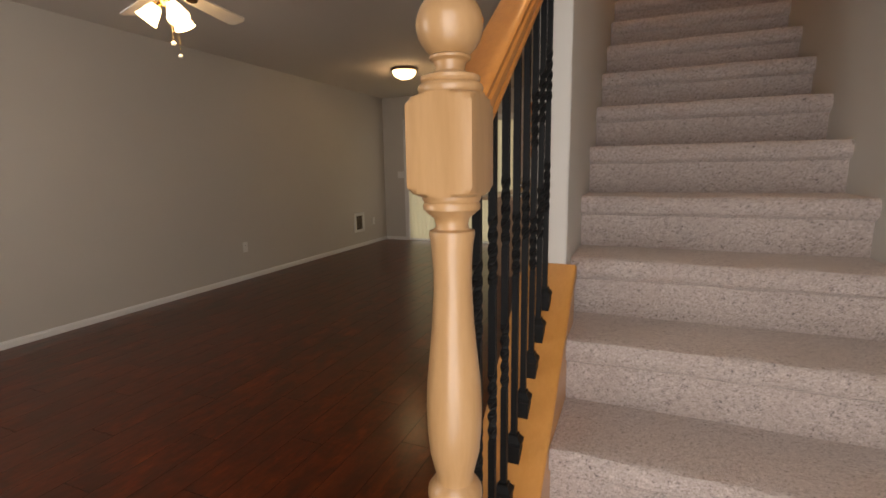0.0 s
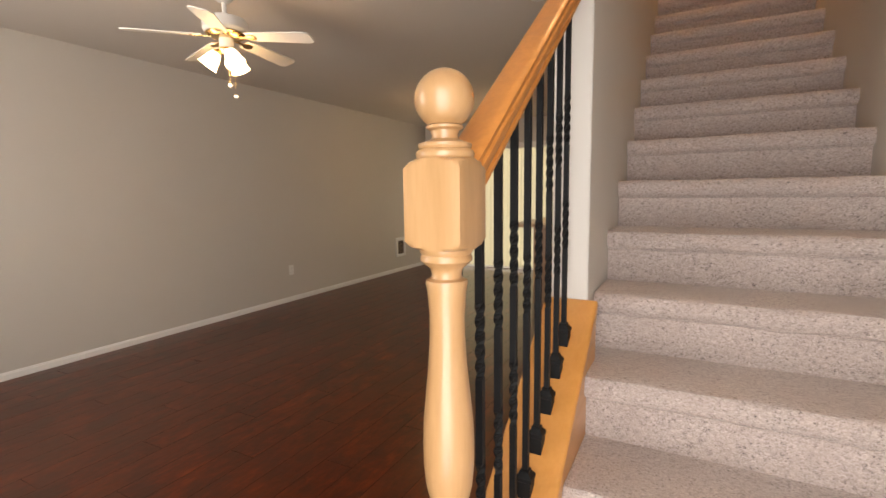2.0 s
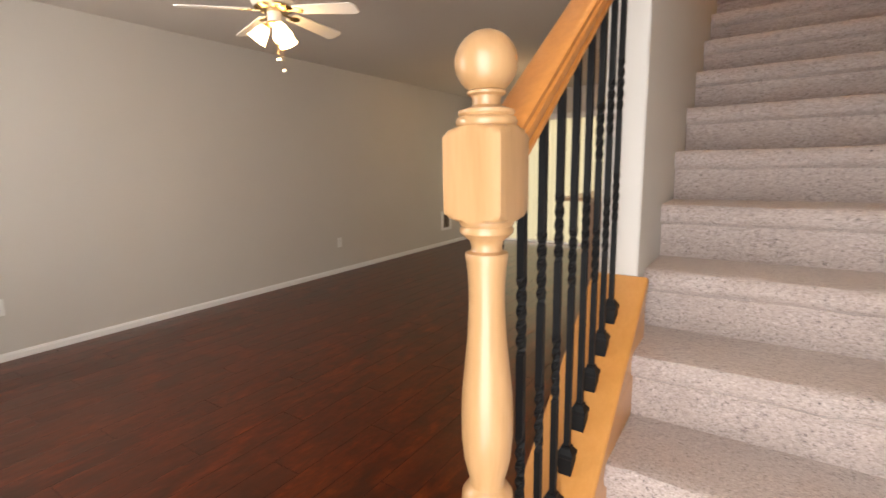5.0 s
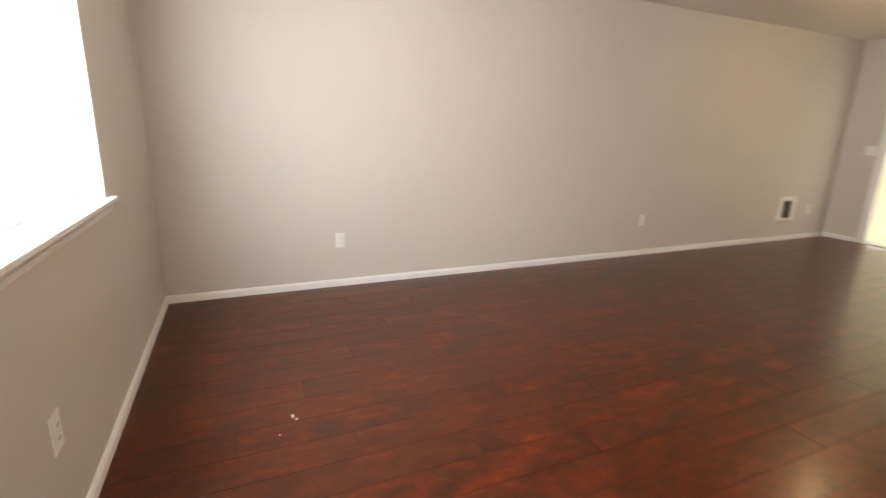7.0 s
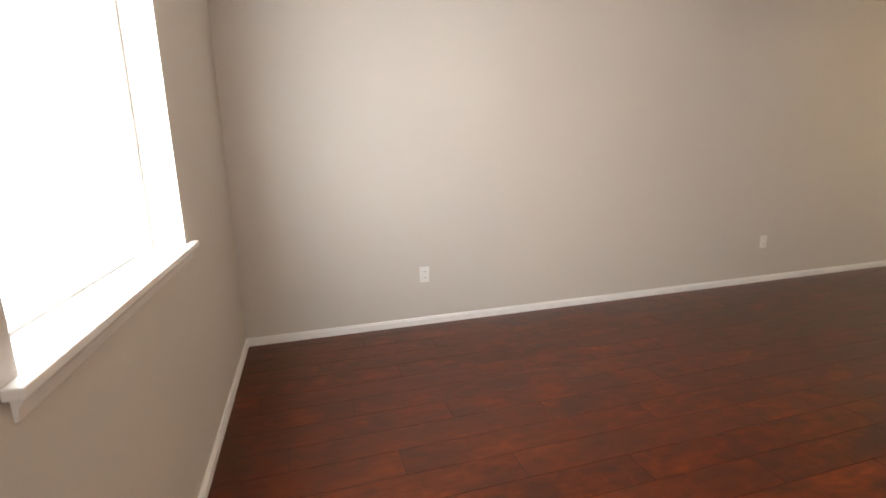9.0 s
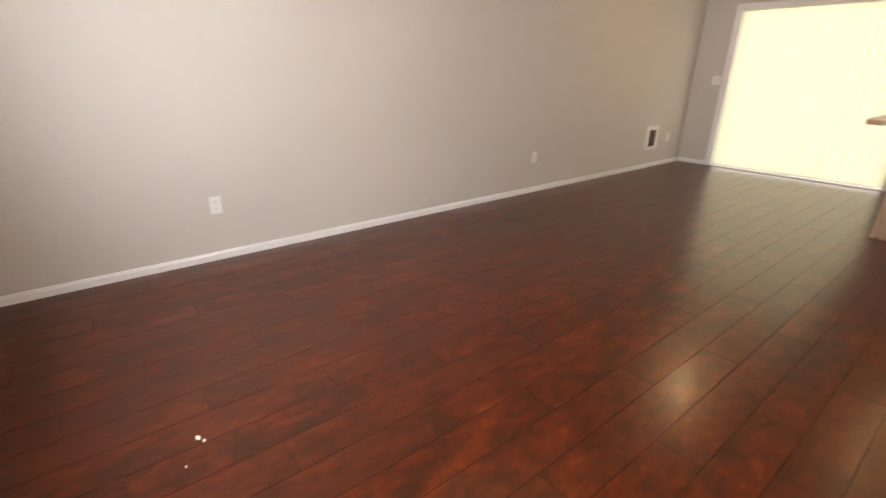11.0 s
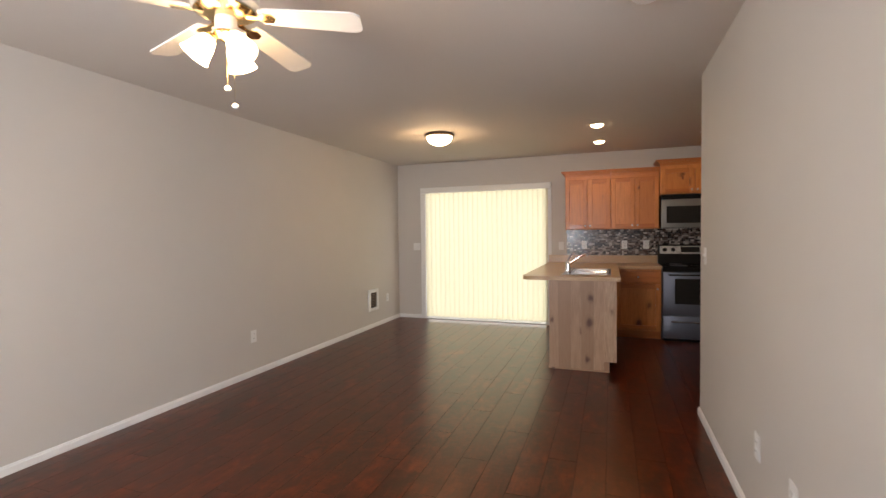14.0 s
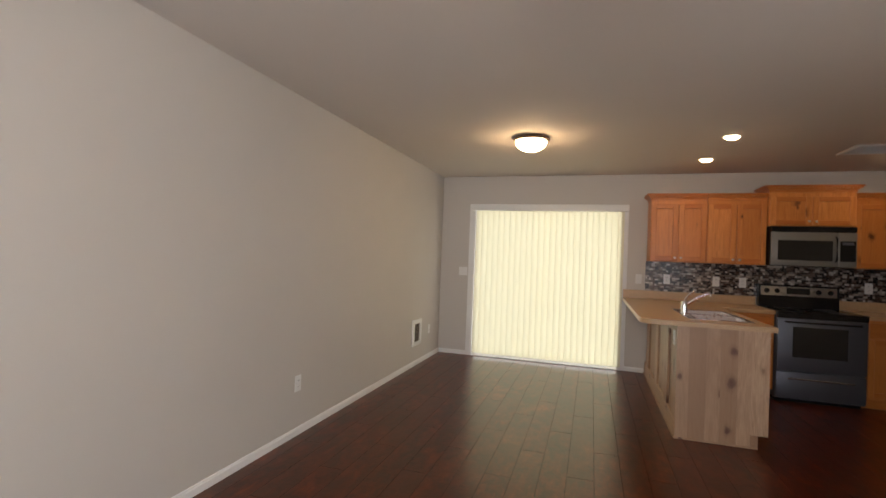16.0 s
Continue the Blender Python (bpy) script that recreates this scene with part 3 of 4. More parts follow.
# ---- ceiling fan ----
FX, FY, FB, FR, FA = -1.975, 2.30, 2.15, 0.495, 21.0
fan = thing("ceiling_fan", "white five-blade ceiling fan with brass trim and three lit glass shades", "ceiling fan", (FX, FY, 0))
part("canopy", lathe(bmesh.new(), [(0.0, H), (0.066, H - 0.001), (0.067, H - 0.03), (0.062, H - 0.062), (0.050, H - 0.092), (0.036, H - 0.108), (0.016, H - 0.114), (0, H - 0.114)], 28), BLADE, fan, "", True)
part("downrod", lathe(bmesh.new(), [(0.012, H - 0.05), (0.012, FB + 0.10)], 14), BLADE, fan, "", True)
part("motor_housing", lathe(bmesh.new(), [(0.0, FB + 0.115), (0.03, FB + 0.115), (0.045, FB + 0.10), (0.105, FB + 0.088), (0.118, FB + 0.07), (0.118, FB + 0.03), (0.105, FB + 0.015), (0.0, FB + 0.012)], 36), BLADE, fan, "white motor housing", True)
part("brass_band", lathe(bmesh.new(), [(0.0, FB + 0.0125), (0.102, FB + 0.0125), (0.108, FB + 0.004), (0.085, FB - 0.008), (0.06, FB - 0.014), (0, FB - 0.014)], 36), BRASS, fan, "polished brass band", True)
part("switch_housing", lathe(bmesh.new(), [(0.0, FB - 0.0135), (0.036, FB - 0.0135), (0.038, FB - 0.02), (0.038, FB - 0.058), (0.030, FB - 0.068), (0, FB - 0.068)], 24), BLADE, fan, "", True)
part("light_plate", lathe(bmesh.new(), [(0.0, FB - 0.0675), (0.042, FB - 0.0675), (0.046, FB - 0.076), (0.03, FB - 0.09), (0.012, FB - 0.1), (0, FB - 0.102)], 24), BRASS, fan, "polished brass light plate", True)
for i in range(5):
    turn = pose(0, 0, FB, 0, 0, FA + 72 * i) @ pose(0, 0, 0, 0, 3.9, 0)
    tilt = turn @ pose(0, 0, 0, -11, 0, 0)
    bm = bmesh.new()
    out = []
    for x, w in ((0.125, 0.038), (0.16, 0.044), (0.35, 0.052), (FR - 0.032, 0.057), (FR - 0.018, 0.053), (FR - 0.004, 0.041), (FR, 0.034)):
        out.append((x, w))
    prism(bm, [(x, -w) for x, w in out] + [(x, w) for x, w in reversed(out)], "z", -0.003, 0.003)
    bmesh.ops.transform(bm, matrix=tilt, verts=bm.verts)
    blade = part("blade", bm, BLADE, fan, "white fan blade")
    bm = bmesh.new()
    prism(bm, [(0.075, -0.010), (0.115, -0.007), (0.14, -0.026), (0.17, -0.022), (0.182, 0.0), (0.17, 0.022), (0.14, 0.026), (0.115, 0.007), (0.075, 0.010)], "z", -0.0085, -0.0035)
    bmesh.ops.transform(bm, matrix=tilt, verts=bm.verts)
    part("blade_iron", bm, BRASS, blade, "scrolled brass blade bracket")
for i, az in enumerate((222, 342, 102)):
    arm = pose(0, 0, FB - 0.082, 0, 0, az)
    tube_pts = [arm @ Vector(p) for p in ((0.02, 0, 0.0), (0.035, 0, 0.006), (0.048, 0, 0.0), (0.056, 0, -0.012))]
    a = part("light_arm", tube(bmesh.new(), tube_pts, 0.006), BRASS, fan, "brass lamp arm", True)
    m = arm @ Matrix.Translation((0.052, 0, -0.008)) @ pose(0, 0, 0, 0, 143, 0)
    bm = bmesh.new()
    prof = [(0.017, 0.0), (0.026, 0.007), (0.036, 0.03), (0.042, 0.055), (0.048, 0.078), (0.054, 0.092)]
    inner = [(r - 0.003, z) for r, z in reversed(prof)]
    lathe(bm, [(0.0, 0.0)] + prof + inner + [(0.0, 0.004)], 28, m)
    part("glass_shade", bm, SHADE, a, "frosted tulip glass shade, lit", True)
    part("fitter", lathe(bmesh.new(), [(0.0, -0.012), (0.016, -0.012), (0.021, -0.002), (0.021, 0.006), (0.0, 0.006)], 18, m), BRASS, a, "", True)
for dx, dy, zc in ((-0.035, 0.072, 1.839), (-0.03, 0.032, 1.894)):
    bm = tube(bmesh.new(), [(dx, dy, FB - 0.06), (dx, dy, zc + 0.008)], 0.0006, 6)
    ch = part("pull_chain", bm, BRASS, fan, "thin brass pull chain")
    part("pull_knob", lathe(bmesh.new(), [(0.0, zc + 0.011), (0.005, zc + 0.01), (0.012, zc + 0.004), (0.0135, zc - 0.002), (0.009, zc - 0.009), (0, zc - 0.011)], 16, Matrix.Translation((dx, dy, 0))), PLASTIC, ch, "white pull knob", True)
lamp_light("fan_bulbs", FX, FY, FB - 0.22, 6.5, 0.08)

# ---- dome light, recessed lights, detector, vent ----
dome = thing("flush_ceiling_light", "lit white glass dome with a bronze rim on the ceiling", "ceiling light", (-2.43, 5.82, 0))
part("rim", lathe(bmesh.new(), [(0.0, H), (0.15, H - 0.001), (0.162, H - 0.012), (0.165, H - 0.024), (0.158, H - 0.034), (0.142, H - 0.036), (0, H - 0.036)], 40), BRONZE, dome, "dark bronze rim", True)
part("glass_dome", lathe(bmesh.new(), [(0.141, H - 0.0362)] + [(0.141 * math.cos(a), H - 0.036 - 0.092 * math.sin(a)) for a in (radians(d) for d in range(10, 90, 10))] + [(0, H - 0.128)], 40), DOME, dome, "glowing alabaster glass", True)
part("finial", lathe(bmesh.new(), [(0.0, H - 0.1275), (0.007, H - 0.129), (0.008, H - 0.134), (0, H - 0.139)], 14), BRONZE, dome, "", True)
lamp_light("dome_bulb", -2.43, 5.82, H - 0.21, 5.4, 0.08)
# assumed fixture and bulb, out of view, added to warm and brighten the upper stairs
hall = copy_thing(dome, Matrix.Translation((0.51, 3.55, H2 - H)))
hall["label"] = "assumed dome light added out of view over the stairs"
lamp_light("assumed_stair_bulb", 0.51, 3.55, H2 - 0.2, 60, 0.08, (1.0, 0.57, 0.26))
for x, y in ((-0.78, 6.04), (-0.78, 6.98), (0.82, 6.99)):
    can = thing("recessed_light", "lit recessed ceiling light with a white trim ring", "ceiling light", (x, y, 0), 0, "recessed kitchen lights")
    part("trim_ring", lathe(bmesh.new(), [(0.076, H), (0.076, H - 0.004), (0.068, H - 0.008), (0.059, H - 0.006), (0.056, H - 0.001), (0.056, H)], 36), PLASTIC, can, "white trim ring", True)
    part("lens", lathe(bmesh.new(), [(0.0565, H - 0.002), (0.054, H - 0.010), (0.036, H - 0.022), (0, H - 0.028)], 30), BULB, can, "glowing bulb face", True)
    ob = lamp_light("recessed_bulb", x, y, H - 0.04, 2.1, 0.045)
    ob.data.type = "SPOT"
    ob.data.spot_size, ob.data.spot_blend = radians(168), 0.25
smoke = thing("smoke_detector", "round white smoke detector on the ceiling", "smoke detector", (-0.495, 3.295, 0))
part("base_ring", lathe(bmesh.new(), [(0.0, H), (0.068, H), (0.069, H - 0.010), (0.064, H - 0.013), (0, H - 0.013)], 36), PLASTIC, smoke, "", True)
part("cover", lathe(bmesh.new(), [(0.0635, H - 0.0128), (0.062, H - 0.03), (0.052, H - 0.04), (0.02, H - 0.043), (0, H - 0.043)], 36), PLASTIC, smoke, "", True)
vent = thing("ceiling_vent", "white metal air register on the kitchen ceiling", "air vent", (0.48, 6.69, H))
bm = bmesh.new()
for a in ((-0.19, 0.19, -0.19, -0.155), (-0.19, 0.19, 0.155, 0.19), (-0.19, -0.155, -0.155, 0.155), (0.155, 0.19, -0.155, 0.155)):
    bx(bm, a[0], a[1], a[2], a[3], -0.009, 0.0, 0.002)
part("frame", bm, PLASTIC, vent)
for i in range(14):
    bm = box(-0.155, 0.155, -0.008, 0.008, -0.001, 0.001)
    s = part("slat", bm, PLASTIC, vent)
    s.matrix_basis = pose(0, -0.143 + 0.022 * i, -0.0065, 32, 0, 0)


# ---- plates on the walls ----
def wall_plate(name, label, at, turn, kind, w=0.072, h=0.116, group=""):
    """A cover plate whose back lies on y = 0 and that looks to -y before its turn."""
    t = thing(name, label, "outlet" if kind == "outlet" else "switch", at, turn, group)
    part("cover_plate", box(-w / 2, w / 2, -0.006, 0, -h / 2, h / 2, 0.0025, 2), PLASTIC, t)
    if kind == "outlet":
        for z in (-0.021, 0.021):
            bm = box(-0.0165, 0.0165, -0.0085, -0.0055, z - 0.0135, z + 0.0135, 0.003, 2)
            r = part("receptacle", bm, PLASTIC, t)
            bm = bmesh.new()
            for x in (-0.006, 0.006):
                bx(bm, x - 0.0012, x + 0.0012, -0.009, -0.0084, z - 0.004, z + 0.006)
            part("slots", bm, DARKGAP, r)
    else:
        n = max(1, round((w - 0.026) / 0.046))
        for i in range(n):
            x = (i - (n - 1) / 2) * 0.046
            part("toggle", box(x - 0.005, x + 0.005, -0.016, -0.0055, -0.004, 0.014, 0.002), PLASTIC, t)
    return t


wl = "outlets along the living room walls"
wall_plate("wall_outlet", "white duplex outlet low on the long wall", (XW, 1.341, 0.377), 90, "outlet", group=wl)
wall_plate("wall_outlet", "white duplex outlet low on the long wall", (XW, 4.512, 0.377), 90, "outlet", group=wl)
wall_plate("wall_outlet", "white duplex outlet beside the wall heater", (XW, 7.377, 0.377), 90, "outlet", group=wl)
wall_plate("wall_outlet", "white duplex outlet below the window", (-1.749, YS, 0.383), 180, "outlet", group=wl)
wall_plate("wall_outlet", "white outlet low on the stair wall", (XS, 3.30, 0.385), -90, "outlet", group=wl)
wall_plate("wall_outlet", "white cable plate low on the stair wall", (XS, 2.87, 0.385), -90, "outlet", group=wl)
wall_plate("light_switch", "white single switch near the kitchen end of the stair wall", (XS, 4.53, 1.165), -90, "switch")
wall_plate("light_switch", "white double switch beside the patio door", (-3.556, YN, 1.14), 0, "switch", 0.118)

therm = thing("thermostat", "white wall thermostat on the stair wall", "thermostat", (XS, 2.122, 1.466), -90)
body = part("housing", box(-0.030, 0.030, -0.032, 0, -0.055, 0.055, 0.004, 3), PLASTIC, therm, "", True)
part("dial", lathe(bmesh.new(), [(0.0, 0.006), (0.012, 0.006), (0.015, 0.0), (0, 0.0)], 24, Matrix.Translation((0.0, -0.0318, -0.012)) @ pose(0, 0, 0, 90, 0, 0)), PLASTIC, body, "", True)
part("scale_mark", box(-0.014, 0.014, -0.0325, -0.0315, 0.028, 0.031), BRONZE, body)
part("scale_mark", box(-0.008, 0.010, -0.0325, -0.0315, -0.034, -0.031), BRONZE, body)

heater = thing("wall_heater", "white recessed wall heater with a dark grille", "heater", (XW, 6.91, 0.40), 90)
bm = bmesh.new()
for a in ((-0.145, 0.145, 0.105, 0.155), (-0.145, 0.145, -0.155, -0.115), (-0.145, -0.09, -0.115, 0.105), (0.09, 0.145, -0.115, 0.105)):
    bx(bm, a[0], a[1], -0.022, 0, a[2], a[3], 0.004)
part("front_frame", bm, PLASTIC, heater)
part("recess", box(-0.092, 0.092, -0.006, -0.001, -0.117, 0.107), DARKGAP, heater, "dark heating recess")
for i in range(10):
    part("grille_bar", box(-0.09, 0.09, -0.018, -0.0145, -0.104 + i * 0.0222, -0.098 + i * 0.0222), BRONZE, heater)
part("knob", lathe(bmesh.new(), [(0.0, 0.012), (0.009, 0.012), (0.011, 0), (0, 0)], 16, Matrix.Translation((0.1, -0.022, -0.134)) @ pose(0, 0, 0, 90, 0, 0)), PLASTIC, heater)

# ---- kitchen ----
def panel_door(parent, x0, x1, z0, z1, y, knob=None, name="door"):
    """A framed door of boards with a sunk panel; its front looks to -y."""
    st = 0.052
    d = part(name, box(x0 + st - 0.002, x1 - st + 0.002, y - 0.007, y - 0.001, z0 + st - 0.002, z1 - st + 0.002), ALDER, parent, "knotty alder door")
    for a, b in ((x0, x0 + st), (x1 - st, x1)):
        part("stile", box(a, b, y - 0.02, y, z0, z1, 0.003), ALDER, d)
    for a, b in ((z0, z0 + st), (z1 - st, z1)):
        part("rail", box(x0 + st, x1 - st, y - 0.0195, y, a, b, 0.003), ALDERX, d)
    if knob:
        m = Matrix.Translation((knob[0], y - 0.02, knob[1])) @ pose(0, 0, 0, 90, 0, 0)
        part("knob", lathe(bmesh.new(), [(0.0, 0.026), (0.009, 0.024), (0.0135, 0.017), (0.011, 0.011), (0.005, 0.008), (0.006, 0.0), (0, 0)], 16, m), NICKEL, d, "satin nickel knob", True)
    return d


def crown(parent, x0, x1, y0, y1, z, ends):
    """A stepped crown moulding on the front and on the open ends."""
    bm = bmesh.new()
    for out, a, b in ((0.008, 0.0, 0.03), (0.022, 0.03, 0.045), (0.04, 0.045, 0.06), (0.052, 0.06, 0.074)):
        bx(bm, x0 - (out if ends[0] else 0), x1 + (out if ends[1] else 0), y0 - out, y1, z + a, z + b, 0.002)
    part("crown", bm, ALDERX, parent, "stepped crown moulding")


def upper_unit(x0, x1, z0, z1, depth, ends, label):
    c = thing("wall_cabinet", label, "kitchen cabinet", (0, YN, 0), 0, "upper kitchen cabinets")
    part("body", box(x0, x1, -depth + 0.001, -0.001, z0, z1, 0.002), ALDER, c)
    w = (x1 - x0) / 2
    for i in (0, 1):
        a = x0 + w * i
        kx = a + w - 0.032 if i == 0 else a + 0.032
        panel_door(c, a + 0.006, a + w - 0.006, z0 + 0.012, z1 - 0.05, -depth, (kx, z0 + 0.05))
    crown(c, x0, x1, -depth, -0.001, z1 - 0.004, ends)
    return c


upper_unit(-1.23, -0.648, 1.37, 2.085, 0.31, (1, 0), "knotty alder wall cabinet above the mosaic backsplash")
upper_unit(-0.646, -0.064, 1.37, 2.085, 0.31, (0, 0), "knotty alder wall cabinet above the mosaic backsplash")
upper_unit(-0.06, 0.712, 1.80, 2.165, 0.36, (1, 1), "short knotty alder cabinet above the microwave")
upper_unit(0.716, 1.40, 1.37, 2.085, 0.31, (0, 1), "knotty alder wall cabinet beside the microwave")


def base_unit(x0, x1, label):
    c = thing("base_cabinet", label, "kitchen cabinet", (0, 7.2, 0), 0, "lower kitchen cabinets")
    part("body", box(x0, x1, 0, 0.6, 0.10, 0.868, 0.002), ALDER, c)
    part("toe_kick", box(x0 + 0.001, x1 - 0.001, 0.06, 0.59, 0, 0.099), ALDERX, c, "dark recessed toe kick")
    d = part("drawer", box(x0 + 0.015, x1 - 0.015, -0.02, -0.0005, 0.70, 0.845, 0.006, 2), ALDERX, c, "alder drawer front")
    m = Matrix.Translation(((x0 + x1) / 2, -0.02, 0.775)) @ pose(0, 0, 0, 90, 0, 0)
    part("knob", lathe(bmesh.new(), [(0.0, 0.026), (0.009, 0.024), (0.0135, 0.017), (0.011, 0.011), (0.005, 0.008), (0.006, 0.0), (0, 0)], 16, m), NICKEL, d, "satin nickel knob", True)
    panel_door(c, x0 + 0.015, x1 - 0.015, 0.12, 0.685, 0.0, (x1 - 0.045, 0.63))
    return c


base_unit(-0.596, -0.064, "knotty alder base cabinet beside the stove")
base_unit(0.706, 1.40, "knotty alder base cabinet beyond the stove")

pen = thing("peninsula_cabinet", "kitchen peninsula clad in pale knotty pine boards", "kitchen cabinet", (0, 0, 0))
PX0, PX1, PY = -1.205, -0.60, 5.615
part("body", box(PX0 + 0.02, PX1, PY, 7.808, 0.10, 0.868), ALDER, pen)
part("toe_kick", box(PX0 + 0.02, PX1 - 0.06, PY, 7.808, 0.0, 0.0995), DARKGAP, pen, "dark recessed toe kick")
nb = 6
edges = [PX0 - 0.015]
for i in range(nb):
    edges.append(edges[-1] + (PX1 + 0.004 - PX0 + 0.015) * (0.14, 0.19, 0.155, 0.185, 0.145, 0.185)[i])
for a, b in zip(edges, edges[1:]):
    last = b == edges[-1]
    bm = box(a + 0.0002, b - 0.0002, PY - 0.016, PY - 0.0005, 0.10 if last else 0.002, 0.868, 0.0005)
    part("end_board", bm, PALE, pen, "pale knotty pine board")
part("end_board", box(edges[-2] + 0.0006, PX1 - 0.061, PY - 0.016, PY - 0.0005, 0.002, 0.099, 0.001), PALE, pen)
part("side_panel", box(PX0 + 0.004, PX0 + 0.0195, PY, 7.79, 0.002, 0.868), PALE, pen, "recessed pale pine panel")
for a, b in ((PY, 5.78), (6.03, 6.19), (6.68, 6.84), (7.38, 7.55)):
    part("side_stile", box(PX0 - 0.015, PX0 + 0.0035, a, b, 0.145, 0.80, 0.002), PALE, pen, "pale knotty pine stile")
part("side_rail", box(PX0 - 0.015, PX0 + 0.0035, PY, 7.79, 0.002, 0.1445, 0.002), PALEY, pen, "pale knotty pine bottom rail")
part("side_rail", box(PX0 - 0.015, PX0 + 0.0035, PY, 7.79, 0.8005, 0.868, 0.002), PALEY, pen, "pale knotty pine top rail")
part("shoe_moulding", box(PX0 - 0.02, PX1 - 0.062, PY - 0.026, PY - 0.0165, 0, 0.014, 0.004, 2), PALE, pen)
part("shoe_moulding", box(PX0 - 0.026, PX0 - 0.0155, PY - 0.016, 7.79, 0, 0.014, 0.004, 2), PALE, pen)
wall_plate("wall_outlet", "white outlet on the side of the peninsula", (PX0 - 0.015, 5.72, 0.76), -90, "outlet")

CT = thing("countertop", "tan speckled laminate countertop with a rounded corner", "countertop")
CX0, CX1, CY0 = -1.49, -0.562, 5.565
SX0, SX1, SY0, SY1 = -1.10, -0.665, 5.78, 6.56
bm = bmesh.new()
r = 0.11
arc = [(CX0 + r - r * math.cos(a), CY0 + r - r * math.sin(a)) for a in (radians(d) for d in range(0, 91, 15))]
prism(bm, [(CX0, SY0)] + arc + [(CX1, CY0), (CX1, SY0)], "z", 0.872, 0.91)
for a in ((CX0, SX0, SY0, SY1), (SX1, CX1, SY0, SY1), (CX0, CX1, SY1, YN - 0.001), (CX1, -0.062, 7.168, YN - 0.001)):
    bx(bm, a[0], a[1], a[2], a[3], 0.872, 0.91)
part("worktop", bm, LAMINATE, CT)
part("worktop", box(0.704, 1.42, 7.168, YN - 0.001, 0.872, 0.91, 0.003), LAMINATE, CT)
part("upstand", box(CX0, -0.062, YN - 0.021, YN - 0.001, 0.9105, 1.012, 0.003), LAMINATE, CT, "laminate upstand")
part("upstand", box(0.704, 1.42, YN - 0.021, YN - 0.001, 0.9105, 1.012, 0.003), LAMINATE, CT, "laminate upstand")

sink = thing("kitchen_sink", "double-bowl stainless steel sink set in the peninsula", "sink", (0, 0, 0.91))
bm = bmesh.new()
mid = (SY0 + SY1) / 2
for a in ((SX0 - 0.02, SX0 + 0.06, SY0 - 0.02, SY1 + 0.02), (SX1 - 0.02, SX1 + 0.02, SY0 - 0.02, SY1 + 0.02), (SX0 + 0.06, SX1 - 0.02, SY0 - 0.02, SY0 + 0.02), (SX0 + 0.06, SX1 - 0.02, SY1 - 0.02, SY1 + 0.02), (SX0 + 0.06, SX1 - 0.02, mid - 0.018, mid + 0.018)):
    bx(bm, a[0], a[1], a[2], a[3], 0.0005, 0.006, 0.002)
part("rim", bm, CHROME, sink, "bright steel rim")
for y0, y1 in ((SY0 + 0.02, mid - 0.018), (mid + 0.018, SY1 - 0.02)):
    bm = bmesh.new()
    x0, x1 = SX0 + 0.06, SX1 - 0.02
    for a in ((x0 - 0.002, x0, y0, y1, -0.15, 0.003), (x1, x1 + 0.002, y0, y1, -0.15, 0.003), (x0, x1, y0 - 0.002, y0, -0.15, 0.003), (x0, x1, y1, y1 + 0.002, -0.15, 0.003), (x0, x1, y0, y1, -0.153, -0.15)):
        bx(bm, *a)
    bowl = part("bowl", bm, NICKEL, sink, "brushed steel bowl")
    part("drain", lathe(bmesh.new(), [(0.0, -0.147), (0.03, -0.147), (0.042, -0.1495), (0, -0.1495)], 20, Matrix.Translation(((x0 + x1) / 2, (y0 + y1) / 2, 0))), CHROME, bowl, "", True)
tap = thing("kitchen_faucet", "chrome single-lever kitchen faucet behind the sink", "faucet", (-1.085, 6.14, 0.916))
tap.scale = (1.1, 1.1, 1.1)
part("base_plate", box(-0.024, 0.024, -0.11, 0.11, 0.0, 0.008, 0.003, 2), CHROME, tap, "", True)
part("body", lathe(bmesh.new(), [(0.0, 0.007), (0.026, 0.007), (0.024, 0.05), (0.022, 0.085), (0.016, 0.10), (0, 0.104)], 22), CHROME, tap, "", True)
part("spout", tube(bmesh.new(), [(0.0, 0, 0.06), (0.04, 0, 0.095), (0.09, 0.0, 0.130), (0.14, 0.0, 0.158), (0.165, 0, 0.168), (0.178, 0, 0.164), (0.182, 0, 0.148)], 0.013, 12), CHROME, tap, "", True)
part("lever", tube(bmesh.new(), [(0.0, 0, 0.095), (0.012, -0.008, 0.125), (0.035, -0.02, 0.160), (0.062, -0.03, 0.182)], 0.0085, 10), CHROME, tap, "", True)

splash = thing("backsplash", "mosaic backsplash of small dark, grey and cream glass tiles", "backsplash", (0, YN, 0))
BX0, BX1, BZ0, BZ1 = -1.24, 1.42, 1.013, 1.369
part("grout", box(BX0, BX1, -0.006, -0.0005, BZ0, BZ1), GROUT, splash)
bm = bmesh.new()
nr = 17
rh = (BZ1 - BZ0) / nr
for j in range(nr):
    x = BX0 + 0.002
    while x < BX1 - 0.012:
        w = min(random.choice((0.021, 0.021, 0.042, 0.042)), BX1 - 0.002 - x)
        bx(bm, x, x + w - 0.0016, -0.0105, -0.006, BZ0 + rh * j + 0.0008, BZ0 + rh * (j + 1) - 0.0008)
        x += w
tagged(part("mosaic_tiles", bm, MOSAIC, splash, "small glass mosaic tiles"), kind="stuff")
for x in (-1.0, -0.472, -0.199, 0.992):
    wall_plate("wall_outlet", "white outlet set in the mosaic backsplash", (x, YN - 0.0106, 1.16), 0, "outlet", group="outlets in the backsplash")
wall_plate("light_switch", "white switch between patio door and backsplash", (-1.315, YN, 1.146), 0, "switch")

